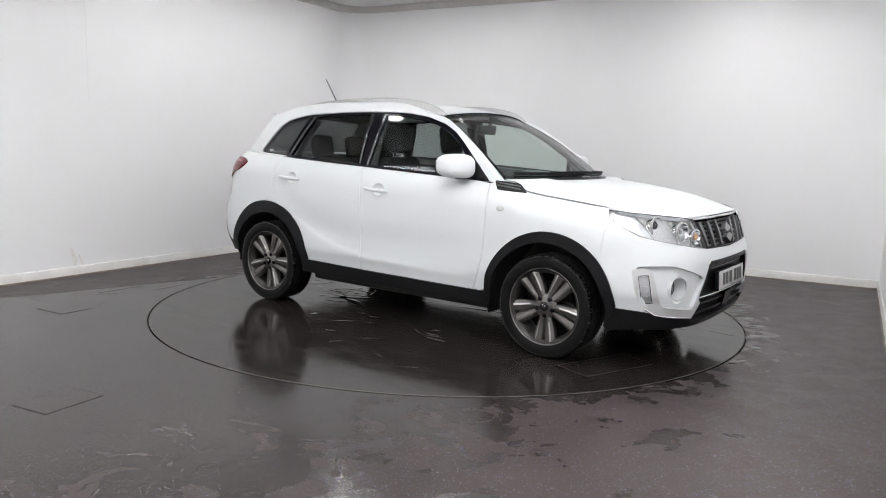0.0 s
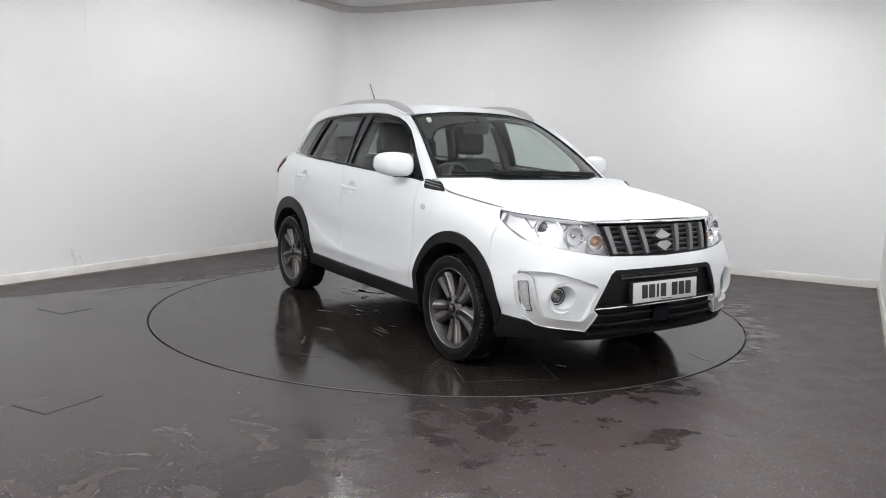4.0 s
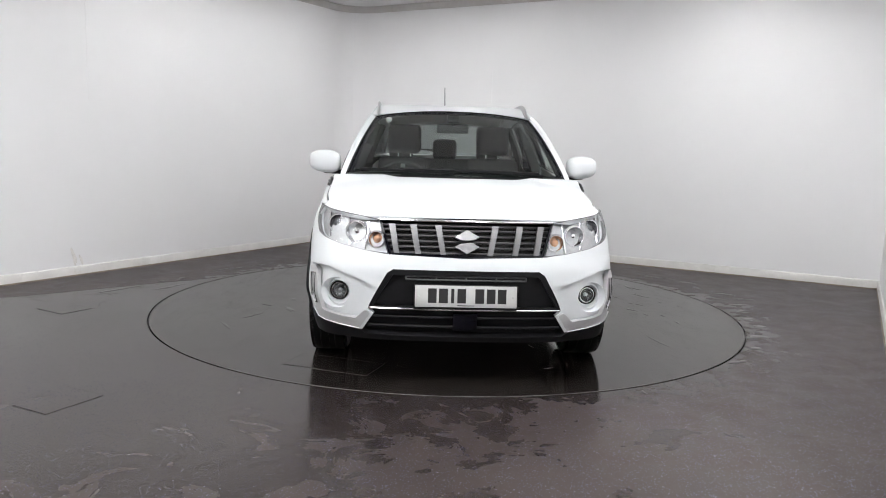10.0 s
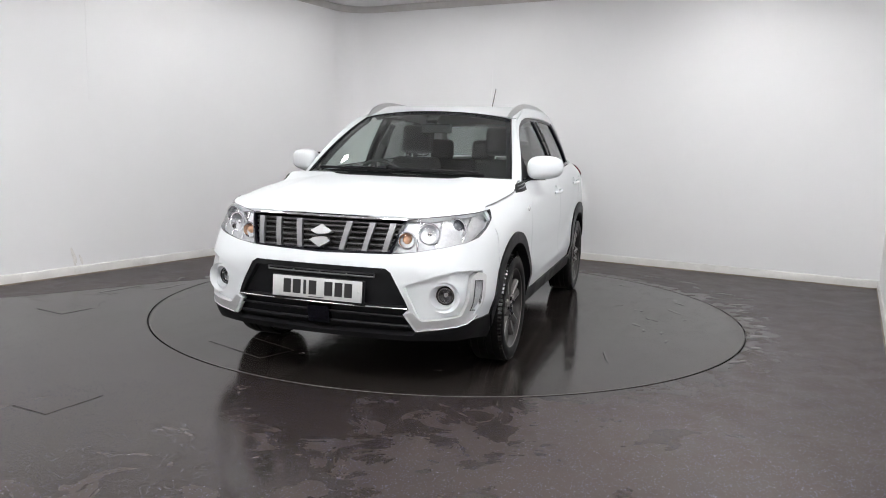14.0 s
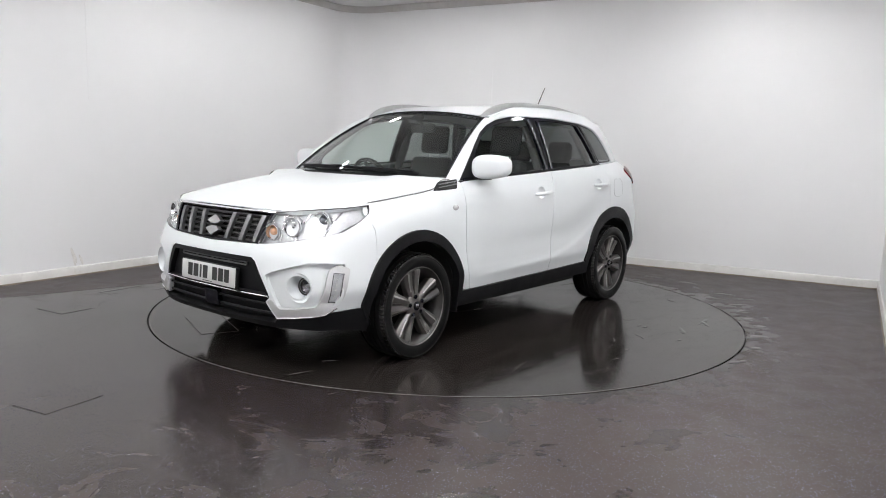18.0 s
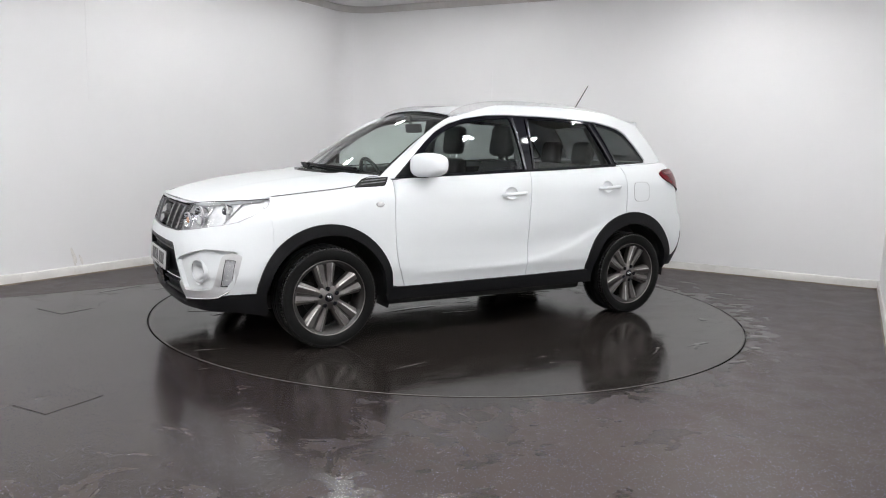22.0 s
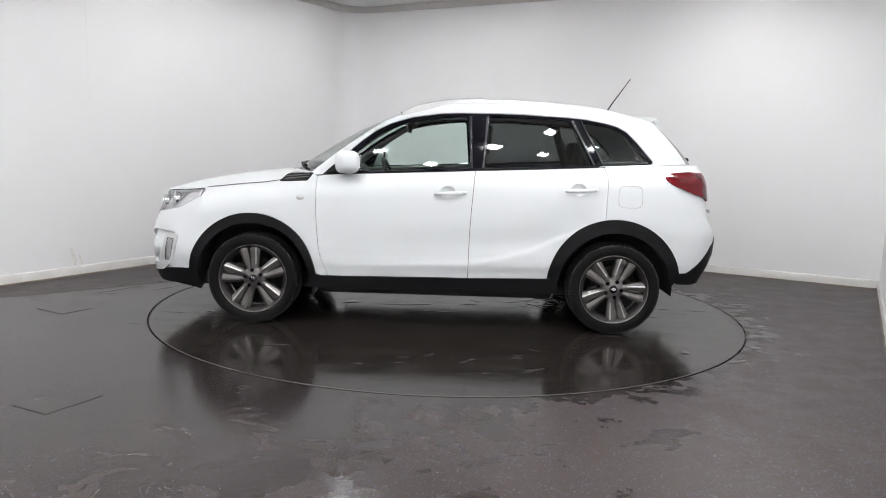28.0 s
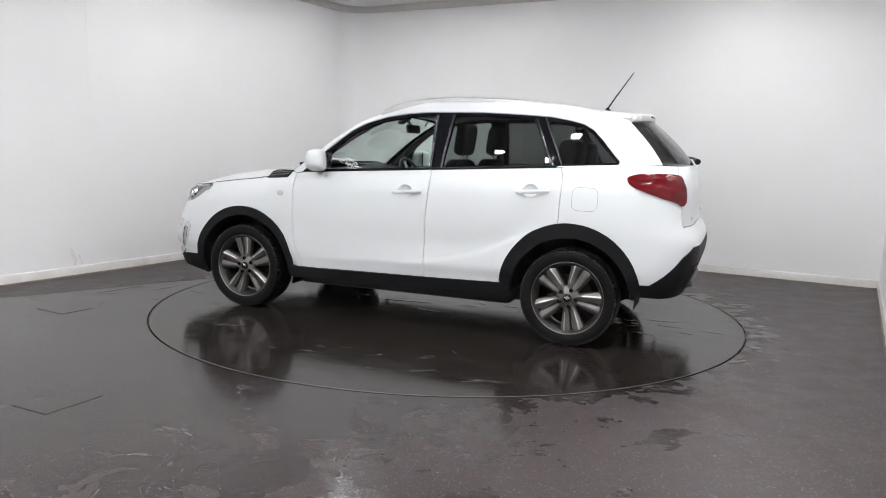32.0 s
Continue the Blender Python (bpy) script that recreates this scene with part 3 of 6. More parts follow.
# floodlights in two loose rows over the turntable's rim, set square to the room
# the five from 0 to 152 degrees are added fill for the back and right walls
for i, (turn, far) in enumerate(((-169, 2.05), (-113, 2.55), (-98, 3.0), (-82, 2.3), (-61, 2.05), (-36, 2.1), (-18, 2.65), (-69, 2.8), (-53, 2.9), (0, 2.7), (22, 2.7), (88, 1.95), (115, 2.65), (152, 2.3))):
    x, y = far * math.cos(radians(turn)), far * math.sin(radians(turn))
    m = pose(x, y, HIGH, 0, 0, math.degrees(math.atan2(E1.y, E1.x)))
    if i == 0:
        LAMP.matrix_basis = m
    else:
        copy_thing(LAMP, m)
# added fill panels, out of view and too far back for the windows to mirror
PANEL = fill_panel_master()
for i, (a, b) in enumerate(((0.9, 6.3), (0.9, 8.0), (2.7, 7.2), (4.4, 7.8), (2.7, 8.8), (5.5, 6.7), (5.4, 6.35), (4.2, 7.2))):
    m = Matrix.Translation(room(a, b, HIGH)) @ Matrix.Rotation(math.atan2(E1.y, E1.x), 4, "Z")
    if i == 0:
        PANEL.matrix_basis = m
    else:
        copy_thing(PANEL, m)

# ---------------------------------------------------------------- car body surfaces
FX, RX = 1.345, -1.158           # axle positions along the car
WHEEL_Z = 0.318
X0F, X0R = 0.70, -0.70          # where the rounded nose and tail begin

side_w = curve([0.18, 0.28, 0.36, 0.405, 0.43, 0.45, 0.52, 0.62, 0.75, 0.88, 1.00, 1.20],
               [0.80, 0.832, 0.848, 0.857, 0.864, 0.870, 0.873, 0.868, 0.870, 0.866, 0.856, 0.83])
nose_x = curve([0.18, 0.27, 0.36, 0.45, 0.56, 0.66, 0.72, 0.80, 0.88, 0.94, 1.1],
               [2.085, 2.150, 2.180, 2.190, 2.197, 2.191, 2.172, 2.149, 2.116, 2.075, 1.95])
tail_x = curve([0.18, 0.36, 0.50, 0.64, 0.72, 0.80, 0.95, 1.10, 1.20, 1.48, 1.6],
               [-1.77, -1.842, -1.905, -1.933, -1.923, -1.877, -1.862, -1.846, -1.815, -1.53, -1.40])
nose_n = curve([0.2, 0.5, 0.7, 0.95, 1.2], [6.6, 6.6, 5.6, 4.2, 3.8])
tail_n = curve([0.2, 0.5, 0.8, 1.2], [5.5, 5.5, 5.5, 4.6])
hood_edge = curve([0.86, 1.0, 1.09, 1.15, 1.22, 1.4, 1.67, 1.9, 2.1], [1.060, 1.062, 1.055, 1.012, 0.997, 0.975, 0.942, 0.915, 0.885])
glass_y = curve([-1.75, -1.55, -1.40, -1.20, -0.80, -0.20, 0.40, 0.95, 1.2],
                [0.56, 0.645, 0.695, 0.738, 0.785, 0.802, 0.797, 0.770, 0.74])
LEAN, BOW = 0.335, 0.34          # the side windows lean in and bow outwards


crease_z = curve([-1.05, -0.80, -0.55, -0.20, 0.30, 0.90], [0.80, 0.70, 0.59, 0.505, 0.475, 0.455])


def belt(x):
    return 1.099 - 0.052 * x


def top_edge(x):
    k = smooth01((x - 0.80) / 0.15)
    return belt(x) * (1 - k) + hood_edge(max(x, 0.86)) * k


def raw_side(x, z):
    """Half width of the lower body at x and z, before the shoulder turns in."""
    b = side_w(z)
    if x > X0F:
        a, n = nose_x(z) - X0F, nose_n(z)
        r = min((x - X0F) / a, 0.9999)
    elif x < X0R:
        a, n = X0R - tail_x(z), tail_n(z)
        r = min((X0R - x) / a, 0.9999)
    else:
        return b
    return b * (1 - r**n) ** (1 / n)


def side(x, z):
    """Skin of the body's left side below the windows."""
    y = raw_side(x, z)
    e = top_edge(x)
    k = min(max((z - (e - 0.17)) / 0.17, 0.0), 1.2)
    if x < 0.9:
        target = glass_y(x) + 0.014
        w = smooth01((0.95 - x) / 0.1)
    else:
        target, w = y - 0.05, 1.0
    drop = max(0.0, raw_side(x, e) - (target if x < 0.9 else raw_side(x, e) - 0.05))
    # door flank: a crease that rises towards the rear haunch, with a hollow above it
    if -1.05 < x < 0.90:
        zc = crease_z(x)
        fade = smooth01((x + 1.05) / 0.2) * smooth01((0.90 - x) / 0.2)
        d = z - zc
        hollow = math.exp(-((d - 0.05) / 0.11) ** 2) if d > 0 else math.exp(-(0.05 / 0.11) ** 2) * math.exp(-(d / 0.022) ** 2)
        y -= 0.010 * fade * hollow
    return Vector((x, y - drop * k * k, z))


def nose(q, z):
    """Skin of the front: q from -2 (right flank) over 0 (centre) to 2 (left flank)."""
    a, b, n = nose_x(z) - X0F, side_w(z), nose_n(z)
    c = 2 ** (-1 / n)
    t = min(abs(q), 2.0)
    if t <= 1:
        ry = t * c
        rx = (1 - ry**n) ** (1 / n)
    else:
        rx = (2 - t) * c
        ry = (1 - rx**n) ** (1 / n)
    y = b * ry
    x = X0F + a * rx - 0.10 * min(y, 0.6) ** 2 * smooth01((rx - 0.35) / 0.5)
    e = hood_edge(min(max(x, 0.87), 2.1))
    k = min(max((z - (e - 0.17)) / 0.17, 0.0), 1.2) * smooth01((t - 0.9) / 0.5)
    return Vector((x, math.copysign(y - 0.05 * k * k, q), z))


def qy(y, z):
    """The nose's q at the half width y."""
    n = nose_n(z)
    c = 2 ** (-1 / n)
    r = min(abs(y) / side_w(z), 0.99999)
    t = r / c if r <= c else 2 - ((1 - r**n) ** (1 / n)) / c
    return math.copysign(t, y)


def qx(x, z):
    """The nose's q on the left flank at x."""
    n = nose_n(z)
    c = 2 ** (-1 / n)
    r = min((x - X0F) / (nose_x(z) - X0F), 0.99999)
    return 2 - r / c if r <= c else ((1 - r**n) ** (1 / n)) / c


def ny(y, z):
    return (qy(y, z), z)


def nx(x, z):
    return (qx(x, z), z)


def tail(q, z):
    """Skin of the rear, as nose()."""
    a, b, n = X0R - tail_x(z), side_w(z), tail_n(z)
    c = 2 ** (-1 / n)
    t = min(abs(q), 2.0)
    if t <= 1:
        ry = t * c
        rx = (1 - ry**n) ** (1 / n)
    else:
        rx = (2 - t) * c
        ry = (1 - rx**n) ** (1 / n)
    x = X0R - a * rx
    y = b * ry
    e = belt(x)
    k = min(max((z - (e - 0.17)) / 0.17, 0.0), 1.2)
    drop = max(0.0, raw_side(max(x, -1.7), e) - glass_y(x) - 0.014) * smooth01((t - 0.3) / 0.6)
    return Vector((x, math.copysign(max(0.0, y - drop * k * k), q), z))


def tqy(y, z):
    n = tail_n(z)
    c = 2 ** (-1 / n)
    r = min(abs(y) / side_w(z), 0.99999)
    t = r / c if r <= c else 2 - ((1 - r**n) ** (1 / n)) / c
    return math.copysign(t, y)


def tqx(x, z):
    n = tail_n(z)
    c = 2 ** (-1 / n)
    r = min((X0R - x) / (X0R - tail_x(z)), 0.99999)
    return 2 - r / c if r <= c else ((1 - r**n) ** (1 / n)) / c


def ty(y, z):
    return (tqy(y, z), z)


def tx(x, z):
    return (tqx(x, z), z)


def house(x, z):
    """Side of the greenhouse above the belt."""
    return Vector((x, glass_y(x) - LEAN * (z - belt(x)) - BOW * max(0.0, z - belt(x)) ** 2, z))


roof_c = curve([-1.62, -1.40, -1.0, -0.5, -0.1, 0.2, 0.36, 0.5], [1.515, 1.533, 1.566, 1.590, 1.585, 1.553, 1.518, 1.475])
roof_w = curve([-1.65, -1.40, -1.0, -0.5, 0.0, 0.3, 0.5], [0.50, 0.547, 0.570, 0.577, 0.575, 0.590, 0.575])


def roof_drop(x):
    """How far the roof falls from its middle to its edge."""
    return 0.008 + 0.044 * smooth01((x + 0.10) / 0.40) + 0.044 * smooth01((-1.05 - x) / 0.35)


def roof(x, v):
    """v runs from -1 to 1 across the roof."""
    return Vector((x, v * roof_w(x), roof_c(x) - roof_drop(x) * abs(v) ** 2.4))


hood_c = curve([0.85, 1.2, 1.5, 1.8, 2.0, 2.09, 2.16], [1.088, 1.068, 1.036, 0.985, 0.937, 0.905, 0.86])


def hood_w(x):
    return side(min(x, 2.0), top_edge(min(x, 2.0))).y if x < 2.0 else side(2.0, top_edge(2.0)).y


def hood(x, y):
    w = max(0.3, raw_side(min(x, 2.02), 0.93) - 0.045)
    e = hood_edge(min(max(x, 0.87), 2.1))
    k = abs(y) / w
    crease = 0.010 * math.exp(-((abs(y) - 0.47) / 0.06) ** 2) * smooth01((2.0 - x) / 0.3)
    return Vector((x, y, hood_c(x) - (hood_c(x) - e) * min(k, 1.1) ** 2.6 + crease))


def screen(u, v):
    """Windscreen: u from -1 to 1 across, v from 0 (cowl) to 1 (roof)."""
    base = Vector((1.17 - 0.225 * u * u, 0.732 * u, 1.078 - 0.018 * u * u))
    head = Vector((0.388 - 0.065 * u * u, 0.567 * u, 1.512 - 0.046 * abs(u) ** 2.4))
    p = base.lerp(head, v)
    p.z += 0.058 * v * (1 - v) * 4 * 0.55
    return p


def rear_screen(u, v):
    base = Vector((-1.830 + 0.17 * u * u, 0.59 * u, 1.182))
    head = Vector((-1.520 + 0.09 * u * u, 0.515 * u, 1.486 - 0.03 * u * u))
    p = base.lerp(head, v)
    p.x -= 0.02 * v * (1 - v) * 4
    return p


def both(f, s):
    """The surface f on the left (s = 1) or the right (s = -1) side."""
    def g(u, v):
        p = f(u, v)
        return Vector((p.x, s * p.y, p.z))
    return g


def lifted(f, d):
    """The surface f moved outwards by d along its normal."""
    def g(u, v):
        h = 1e-3
        p = f(u, v)
        n = (f(u + h, v) - f(u - h, v)).cross(f(u, v + h) - f(u, v - h))
        n.normalize()
        if n.dot(p - Vector((min(max(p.x, -1.2), 1.4), 0, 0.75))) < 0:
            n = -n
        return p + n * d
    return g


def arc2(cx, cz, r, a0, a1, n=18, flat=1.0):
    return [(cx + r * math.cos(radians(a0 + (a1 - a0) * k / n)), cz + flat * r * math.sin(radians(a0 + (a1 - a0) * k / n))) for k in range(n + 1)]


FA = (FX + 0.008, 0.332, 0.444)    # front arch: centre x, z and radius of the painted edge
RA = (RX + 0.005, 0.343, 0.458)

CAR = new("car")
tagged(CAR, "white compact five-door crossover car with black cladding, parked on the turntable", "car")


# ---------------------------------------------------------------- painted panels
def on_arch(c, x):
    """Height of an arch's upper edge at x."""
    return c[1] + math.sqrt(max(0.0, c[2] ** 2 - (x - c[0]) ** 2))


def front_edge_pts(z0, z1, n=10):
    f = curve([0.352, 0.507, 0.70, 0.911, 1.044], [0.821, 0.877, 0.901, 0.907, 0.904])
    return [(f(z0 + (z1 - z0) * k / n), z0 + (z1 - z0) * k / n) for k in range(n + 1)]


def mid_edge_pts(z0, z1, n=8):
    f = curve([0.36, 0.73, 1.12], [-0.148, -0.155, -0.181])
    return [(f(z0 + (z1 - z0) * k / n), z0 + (z1 - z0) * k / n) for k in range(n + 1)]


def shrink(poly, d):
    """Moves a polygon's points inwards by d (any winding)."""
    P = [Vector(p) for p in poly]
    area = sum(P[i - 1].x * P[i].y - P[i].x * P[i - 1].y for i in range(len(P)))
    sgn = 1 if area > 0 else -1
    out = []
    for i, p in enumerate(P):
        a, b = (p - P[i - 1]), (P[(i + 1) % len(P)] - p)
        if a.length < 1e-9 or b.length < 1e-9:
            out.append((p.x, p.y))
            continue
        na, nb = Vector((-a.y, a.x)).normalized(), Vector((-b.y, b.x)).normalized()
        n = na + nb
        n = n / max(0.5, n.length_squared / 2) if n.length > 1e-6 else na
        q = p + n * d * sgn * 0.5
        out.append((q.x, q.y))
    return out


DOOR_F = front_edge_pts(0.352, 1.043) + [(x, belt(x) - 0.004) for x in np.linspace(0.80, -0.10, 10)] + mid_edge_pts(1.106, 0.366)
DOOR_R = (mid_edge_pts(0.366, 1.106) + [(x, belt(x) - 0.004) for x in np.linspace(-0.25, -1.00, 9)]
          + [(-1.062, 1.150), (-1.082, 1.10), (-1.085, 1.046), (-1.080, 0.92), (-1.076, on_arch(RA, -1.076))]
          + [p for p in arc2(*RA, 97, 7, 22) if p[0] > -1.06] + [(-0.70, 0.374)])
HANDLES = ((0.094, -0.122, 0.944, 0.957, "front_handle"), (-0.795, -1.010, 0.986, 0.999, "rear_handle"))
BOWLS = [[(x0 + (x1 - x0) * 0.42 + 0.052 * math.cos(a), (z0 + z1) / 2 + 0.004 + 0.043 * math.sin(a)) for a in np.linspace(0, 2 * math.pi, 28, endpoint=False)] for x0, x1, z0, z1, _ in HANDLES]
FENDER = (list(reversed(front_edge_pts(0.352, 1.043))) + [(0.868, 0.352)] + [p for p in arc2(*FA, 176, 38, 26)]
          + [(1.695, 0.66), (1.70, 0.80), (1.740, 0.884), (1.728, 0.915), (1.726, 0.936)]
          + [(x, hood_edge(x) - 0.004) for x in np.linspace(1.60, 0.95, 12)])
QUARTER = ([(-1.076, on_arch(RA, -1.076)), (-1.080, 0.92), (-1.085, 1.046), (-1.082, 1.10), (-1.062, 1.151)]
           + [(x, belt(x) - 0.003) for x in np.linspace(-1.12, -1.60, 9)]
           + [(-1.60, 1.10), (-1.60, 1.05), (-1.565, 1.03), (-1.570, 0.95), (-1.557, 0.87), (-1.508, 0.78), (-1.455, on_arch(RA, -1.455))]
           + [p for p in arc2(*RA, 130, 81, 15)])


def gap_in(poly, d=0.0040):
    return shrink(poly, d)


for s in (1, -1):
    sd = both(side, s)
    panel("front_door", sd, gap_in(DOOR_F), PAINT, CAR, holes=[BOWLS[0]], du=0.03, dv=0.014)
    panel("rear_door", sd, gap_in(DOOR_R), PAINT, CAR, holes=[BOWLS[1]], du=0.03, dv=0.014)
    panel("front_fender", sd, gap_in(FENDER), PAINT, CAR, du=0.035, dv=0.025)
    panel("rear_quarter", sd, gap_in(QUARTER), PAINT, CAR, du=0.03, dv=0.025)

    back_poly = [(-1.40, 0.80), (-1.43, 0.98), (-1.59, 1.02), (-1.60, 0.72), (-1.53, 0.64), (-1.47, 0.70)]
    panel("quarter_backing", both(lifted(side, -0.007), s), back_poly, SHUT, CAR, du=0.04, dv=0.03, depth=0.002)

# greenhouse frames, with the window opening cut out
A_LINE = [(0.962, 1.042), (0.882, 1.105), (0.730, 1.235), (0.580, 1.350), (0.445, 1.436), (0.365, 1.469)]
ROOF_LINE = [(x, roof_c(x) - roof_drop(x)) for x in np.linspace(0.30, -1.37, 22)]
D_LINE = [(-1.420, 1.468), (-1.485, 1.385), (-1.575, 1.275), (-1.650, 1.182)]
FRAME = A_LINE + ROOF_LINE + D_LINE + [(x, belt(x)) for x in np.linspace(-1.60, 0.85, 26)]
DLO = ([(0.874, 1.053), (0.80, 1.124), (0.737, 1.183), (0.624, 1.285), (0.524, 1.364), (0.413, 1.421), (0.266, 1.466), (0.086, 1.494), (-0.078, 1.503), (-0.30, 1.505), (-0.5, 1.504), (-0.844, 1.488)]
       + [(-0.95, 1.480), (-1.07, 1.460), (-1.16, 1.438), (-1.232, 1.40), (-1.310, 1.322), (-1.376, 1.245), (-1.418, 1.200), (-1.410, 1.180)]
       + [(x, belt(x) + 0.006) for x in np.linspace(-1.36, 0.80, 22)])
for s in (1, -1):
    panel("side_frame", both(house, s), FRAME, PAINT, CAR, holes=[DLO], du=0.04, dv=0.03, depth=0.03)
    # front pillar face between the frame and the windscreen
    rows = 14
    vv, ff = [], []
    for k in range(rows + 1):
        t = k / rows
        i = t * (len(A_LINE) - 1)
        j = min(int(i), len(A_LINE) - 2)
        x, z = [A_LINE[j][c] + (A_LINE[j + 1][c] - A_LINE[j][c]) * (i - j) for c in (0, 1)]
        a = house(x, z)
        b = screen(0.985, t)
        mid = (a + b) / 2 + Vector((0.018, 0.004, 0.014))
        for w in (0, 0.25, 0.5, 0.75, 1):
            p = a * (1 - w) ** 2 + mid * 2 * w * (1 - w) + b * w * w
            vv.append(Vector((p.x, s * p.y, p.z)))
    for k in range(rows):
        for w in range(4):
            q = (k * 5 + w, k * 5 + w + 1, k * 5 + w + 6, k * 5 + w + 5)
            ff.append(q if s < 0 else q[::-1])
    mesh("windscreen_pillar", vv, ff, PAINT, CAR, sharp=60)

ROOF_OUT = [(x, -1.0) for x in np.linspace(0.30, -1.43, 20)] + [(-1.50, v) for v in np.linspace(-0.85, 0.85, 12)] + [(x, 1.0) for x in np.linspace(-1.43, 0.30, 20)] + [(0.385 - 0.085 * v * v, v) for v in np.linspace(0.9, -0.9, 13)]
panel("roof_panel", roof, ROOF_OUT, PAINT, CAR, du=0.06, dv=0.08, depth=0.02)

HOOD_OUT = ([(x, hood_w(x) - 0.006) for x in np.linspace(0.985, 1.66, 14)] + [(1.76, 0.768), (1.86, 0.725), (1.95, 0.655), (2.03, 0.56), (2.075, 0.45), (2.095, 0.30), (2.103, 0.0)])
HOOD_OUT = HOOD_OUT + [(x, -y) for x, y in reversed(HOOD_OUT[:-1])] + [(1.225 - 0.255 * (v / 0.715) ** 2, v) for v in np.linspace(-0.715, 0.715, 15)]
panel("bonnet", hood, HOOD_OUT, PAINT, CAR, du=0.04, dv=0.045, depth=0.02)

for s in (1, -1):
    v, f = tube([(x, s * (hood_w(x) - 0.002), side(min(x, 2.0), top_edge(min(x, 2.0))).z - 0.001) for x in np.linspace(1.00, 1.70, 24)], 0.0022, 8)
    mesh("bonnet_gap", v, f, BONNET_GAP, CAR)

# glass
panel("windscreen", screen, [(u, 0.0) for u in np.linspace(-1, 1, 12)] + [(u, 1.0) for u in np.linspace(1, -1, 12)], SCREEN, CAR, du=0.12, dv=0.12, depth=0.004, label="clear windscreen glass with a dark edge band")
bandin = [(-0.955, 0.045), (0.955, 0.045), (0.935, 0.955), (-0.935, 0.955)]
panel("windscreen_band", lifted(screen, -0.006), [(u, 0.0) for u in np.linspace(-1, 1, 12)] + [(u, 1.0) for u in np.linspace(1, -1, 12)], GLOSSBLACK, CAR, holes=[rounded(bandin, 0.05)], du=0.1, dv=0.1, depth=0.004)

for s in (1, -1):
    v, f = tube([lifted(screen, 0.003)(s * 0.992, t) for t in np.linspace(0.0, 1.0, 18)], 0.0065, 8)
    mesh("windscreen_seal", v, f, BLACK, CAR)
v, f = tube([lifted(screen, 0.003)(u, 0.996) for u in np.linspace(-0.99, 0.99, 24)], 0.006, 8)
mesh("windscreen_seal", v, f, BLACK, CAR)



FW = [(0.715, 1.066), (0.645, 1.215), (0.570, 1.290), (0.490, 1.352), (0.40, 1.396), (0.30, 1.430), (0.18, 1.453), (0.05, 1.472), (-0.115, 1.487), (-0.150, 1.115)]
RW = [(-0.245, 1.124), (-0.275, 1.484), (-0.5, 1.486), (-0.80, 1.473), (-0.835, 1.465), (-0.985, 1.162)]
QW = [(-1.055, 1.170), (-0.925, 1.462), (-1.06, 1.443), (-1.15, 1.422), (-1.22, 1.384), (-1.295, 1.305), (-1.362, 1.232), (-1.396, 1.200), (-1.388, 1.188)]
for s in (1, -1):
    h = both(house, s)
    hin = both(lifted(house, -0.012), s)
    panel("front_door_glass", both(lifted(house, -0.016), s), rounded(FW, 0.02, 2), GLASS, CAR, du=0.06, dv=0.06, depth=0.003)
    panel("rear_door_glass", both(lifted(house, -0.016), s), rounded(RW, 0.02, 2), PRIVACY, CAR, du=0.06, dv=0.06, depth=0.003, label="dark tinted privacy glass")
    panel("quarter_glass", both(lifted(house, -0.006), s), rounded(QW, 0.015, 2), PRIVACY, CAR, du=0.06, dv=0.06, depth=0.003, label="dark tinted privacy glass")
    panel("window_surround", hin, DLO, GLOSSBLACK, CAR, holes=[rounded(w, 0.02, 2) for w in (FW, RW, QW)], du=0.05, dv=0.05, depth=0.012, label="gloss black window surround and pillars")

def corner(q, z):
    """The nose with the bumper's corner hollowed, so that the daytime lamp faces forwards."""
    p = nose(q, z)
    t = abs(q)
    p.x -= 0.026 * smooth01((t - 0.90) / 0.11) * smooth01((1.098 - t) / 0.075) * smooth01((z - 0.375) / 0.05) * smooth01((0.645 - z) / 0.04)
    return p


# bumper skin with openings
OPENING = [(0.700, 0.314), (0.610, 0.405), (0.642, 0.430), ny(0.405, 0.620), ny(0.375, 0.640)]
POCKET = [(0.672, 0.438), (0.632, 0.50), (0.612, 0.548), (0.64, 0.566), (0.78, 0.602), (0.92, 0.634), (1.00, 0.634), (1.072, 0.624), (1.085, 0.56), (1.055, 0.45), (1.025, 0.392), (0.97, 0.388), (0.85, 0.375), (0.735, 0.364)]
right_low = [nx(1.70, 0.66), nx(1.735, 0.56), nx(1.757, 0.47), nx(1.765, 0.375), nx(1.90, 0.372), nx(1.98, 0.368), ny(0.70, 0.342), ny(0.60, 0.326), (0.700, 0.314)]
HL_LOW = [ny(0.40, 0.712), ny(0.52, 0.727), ny(0.64, 0.748), ny(0.74, 0.772), nx(1.92, 0.792), nx(1.85, 0.825), nx(1.80, 0.852), nx(1.748, 0.884)]
half = [(0.0, 0.700)] + HL_LOW + [nx(1.703, 0.80)] + right_low[:-1] + OPENING + [(0.0, 0.640)]
BUMPER = half + [(-q, z) for q, z in reversed(half[1:-1])]
panel("front_bumper", nose, BUMPER, PAINT, CAR, holes=[POCKET, [(-q, z) for q, z in POCKET]], du=0.035, dv=0.022, depth=0.03)

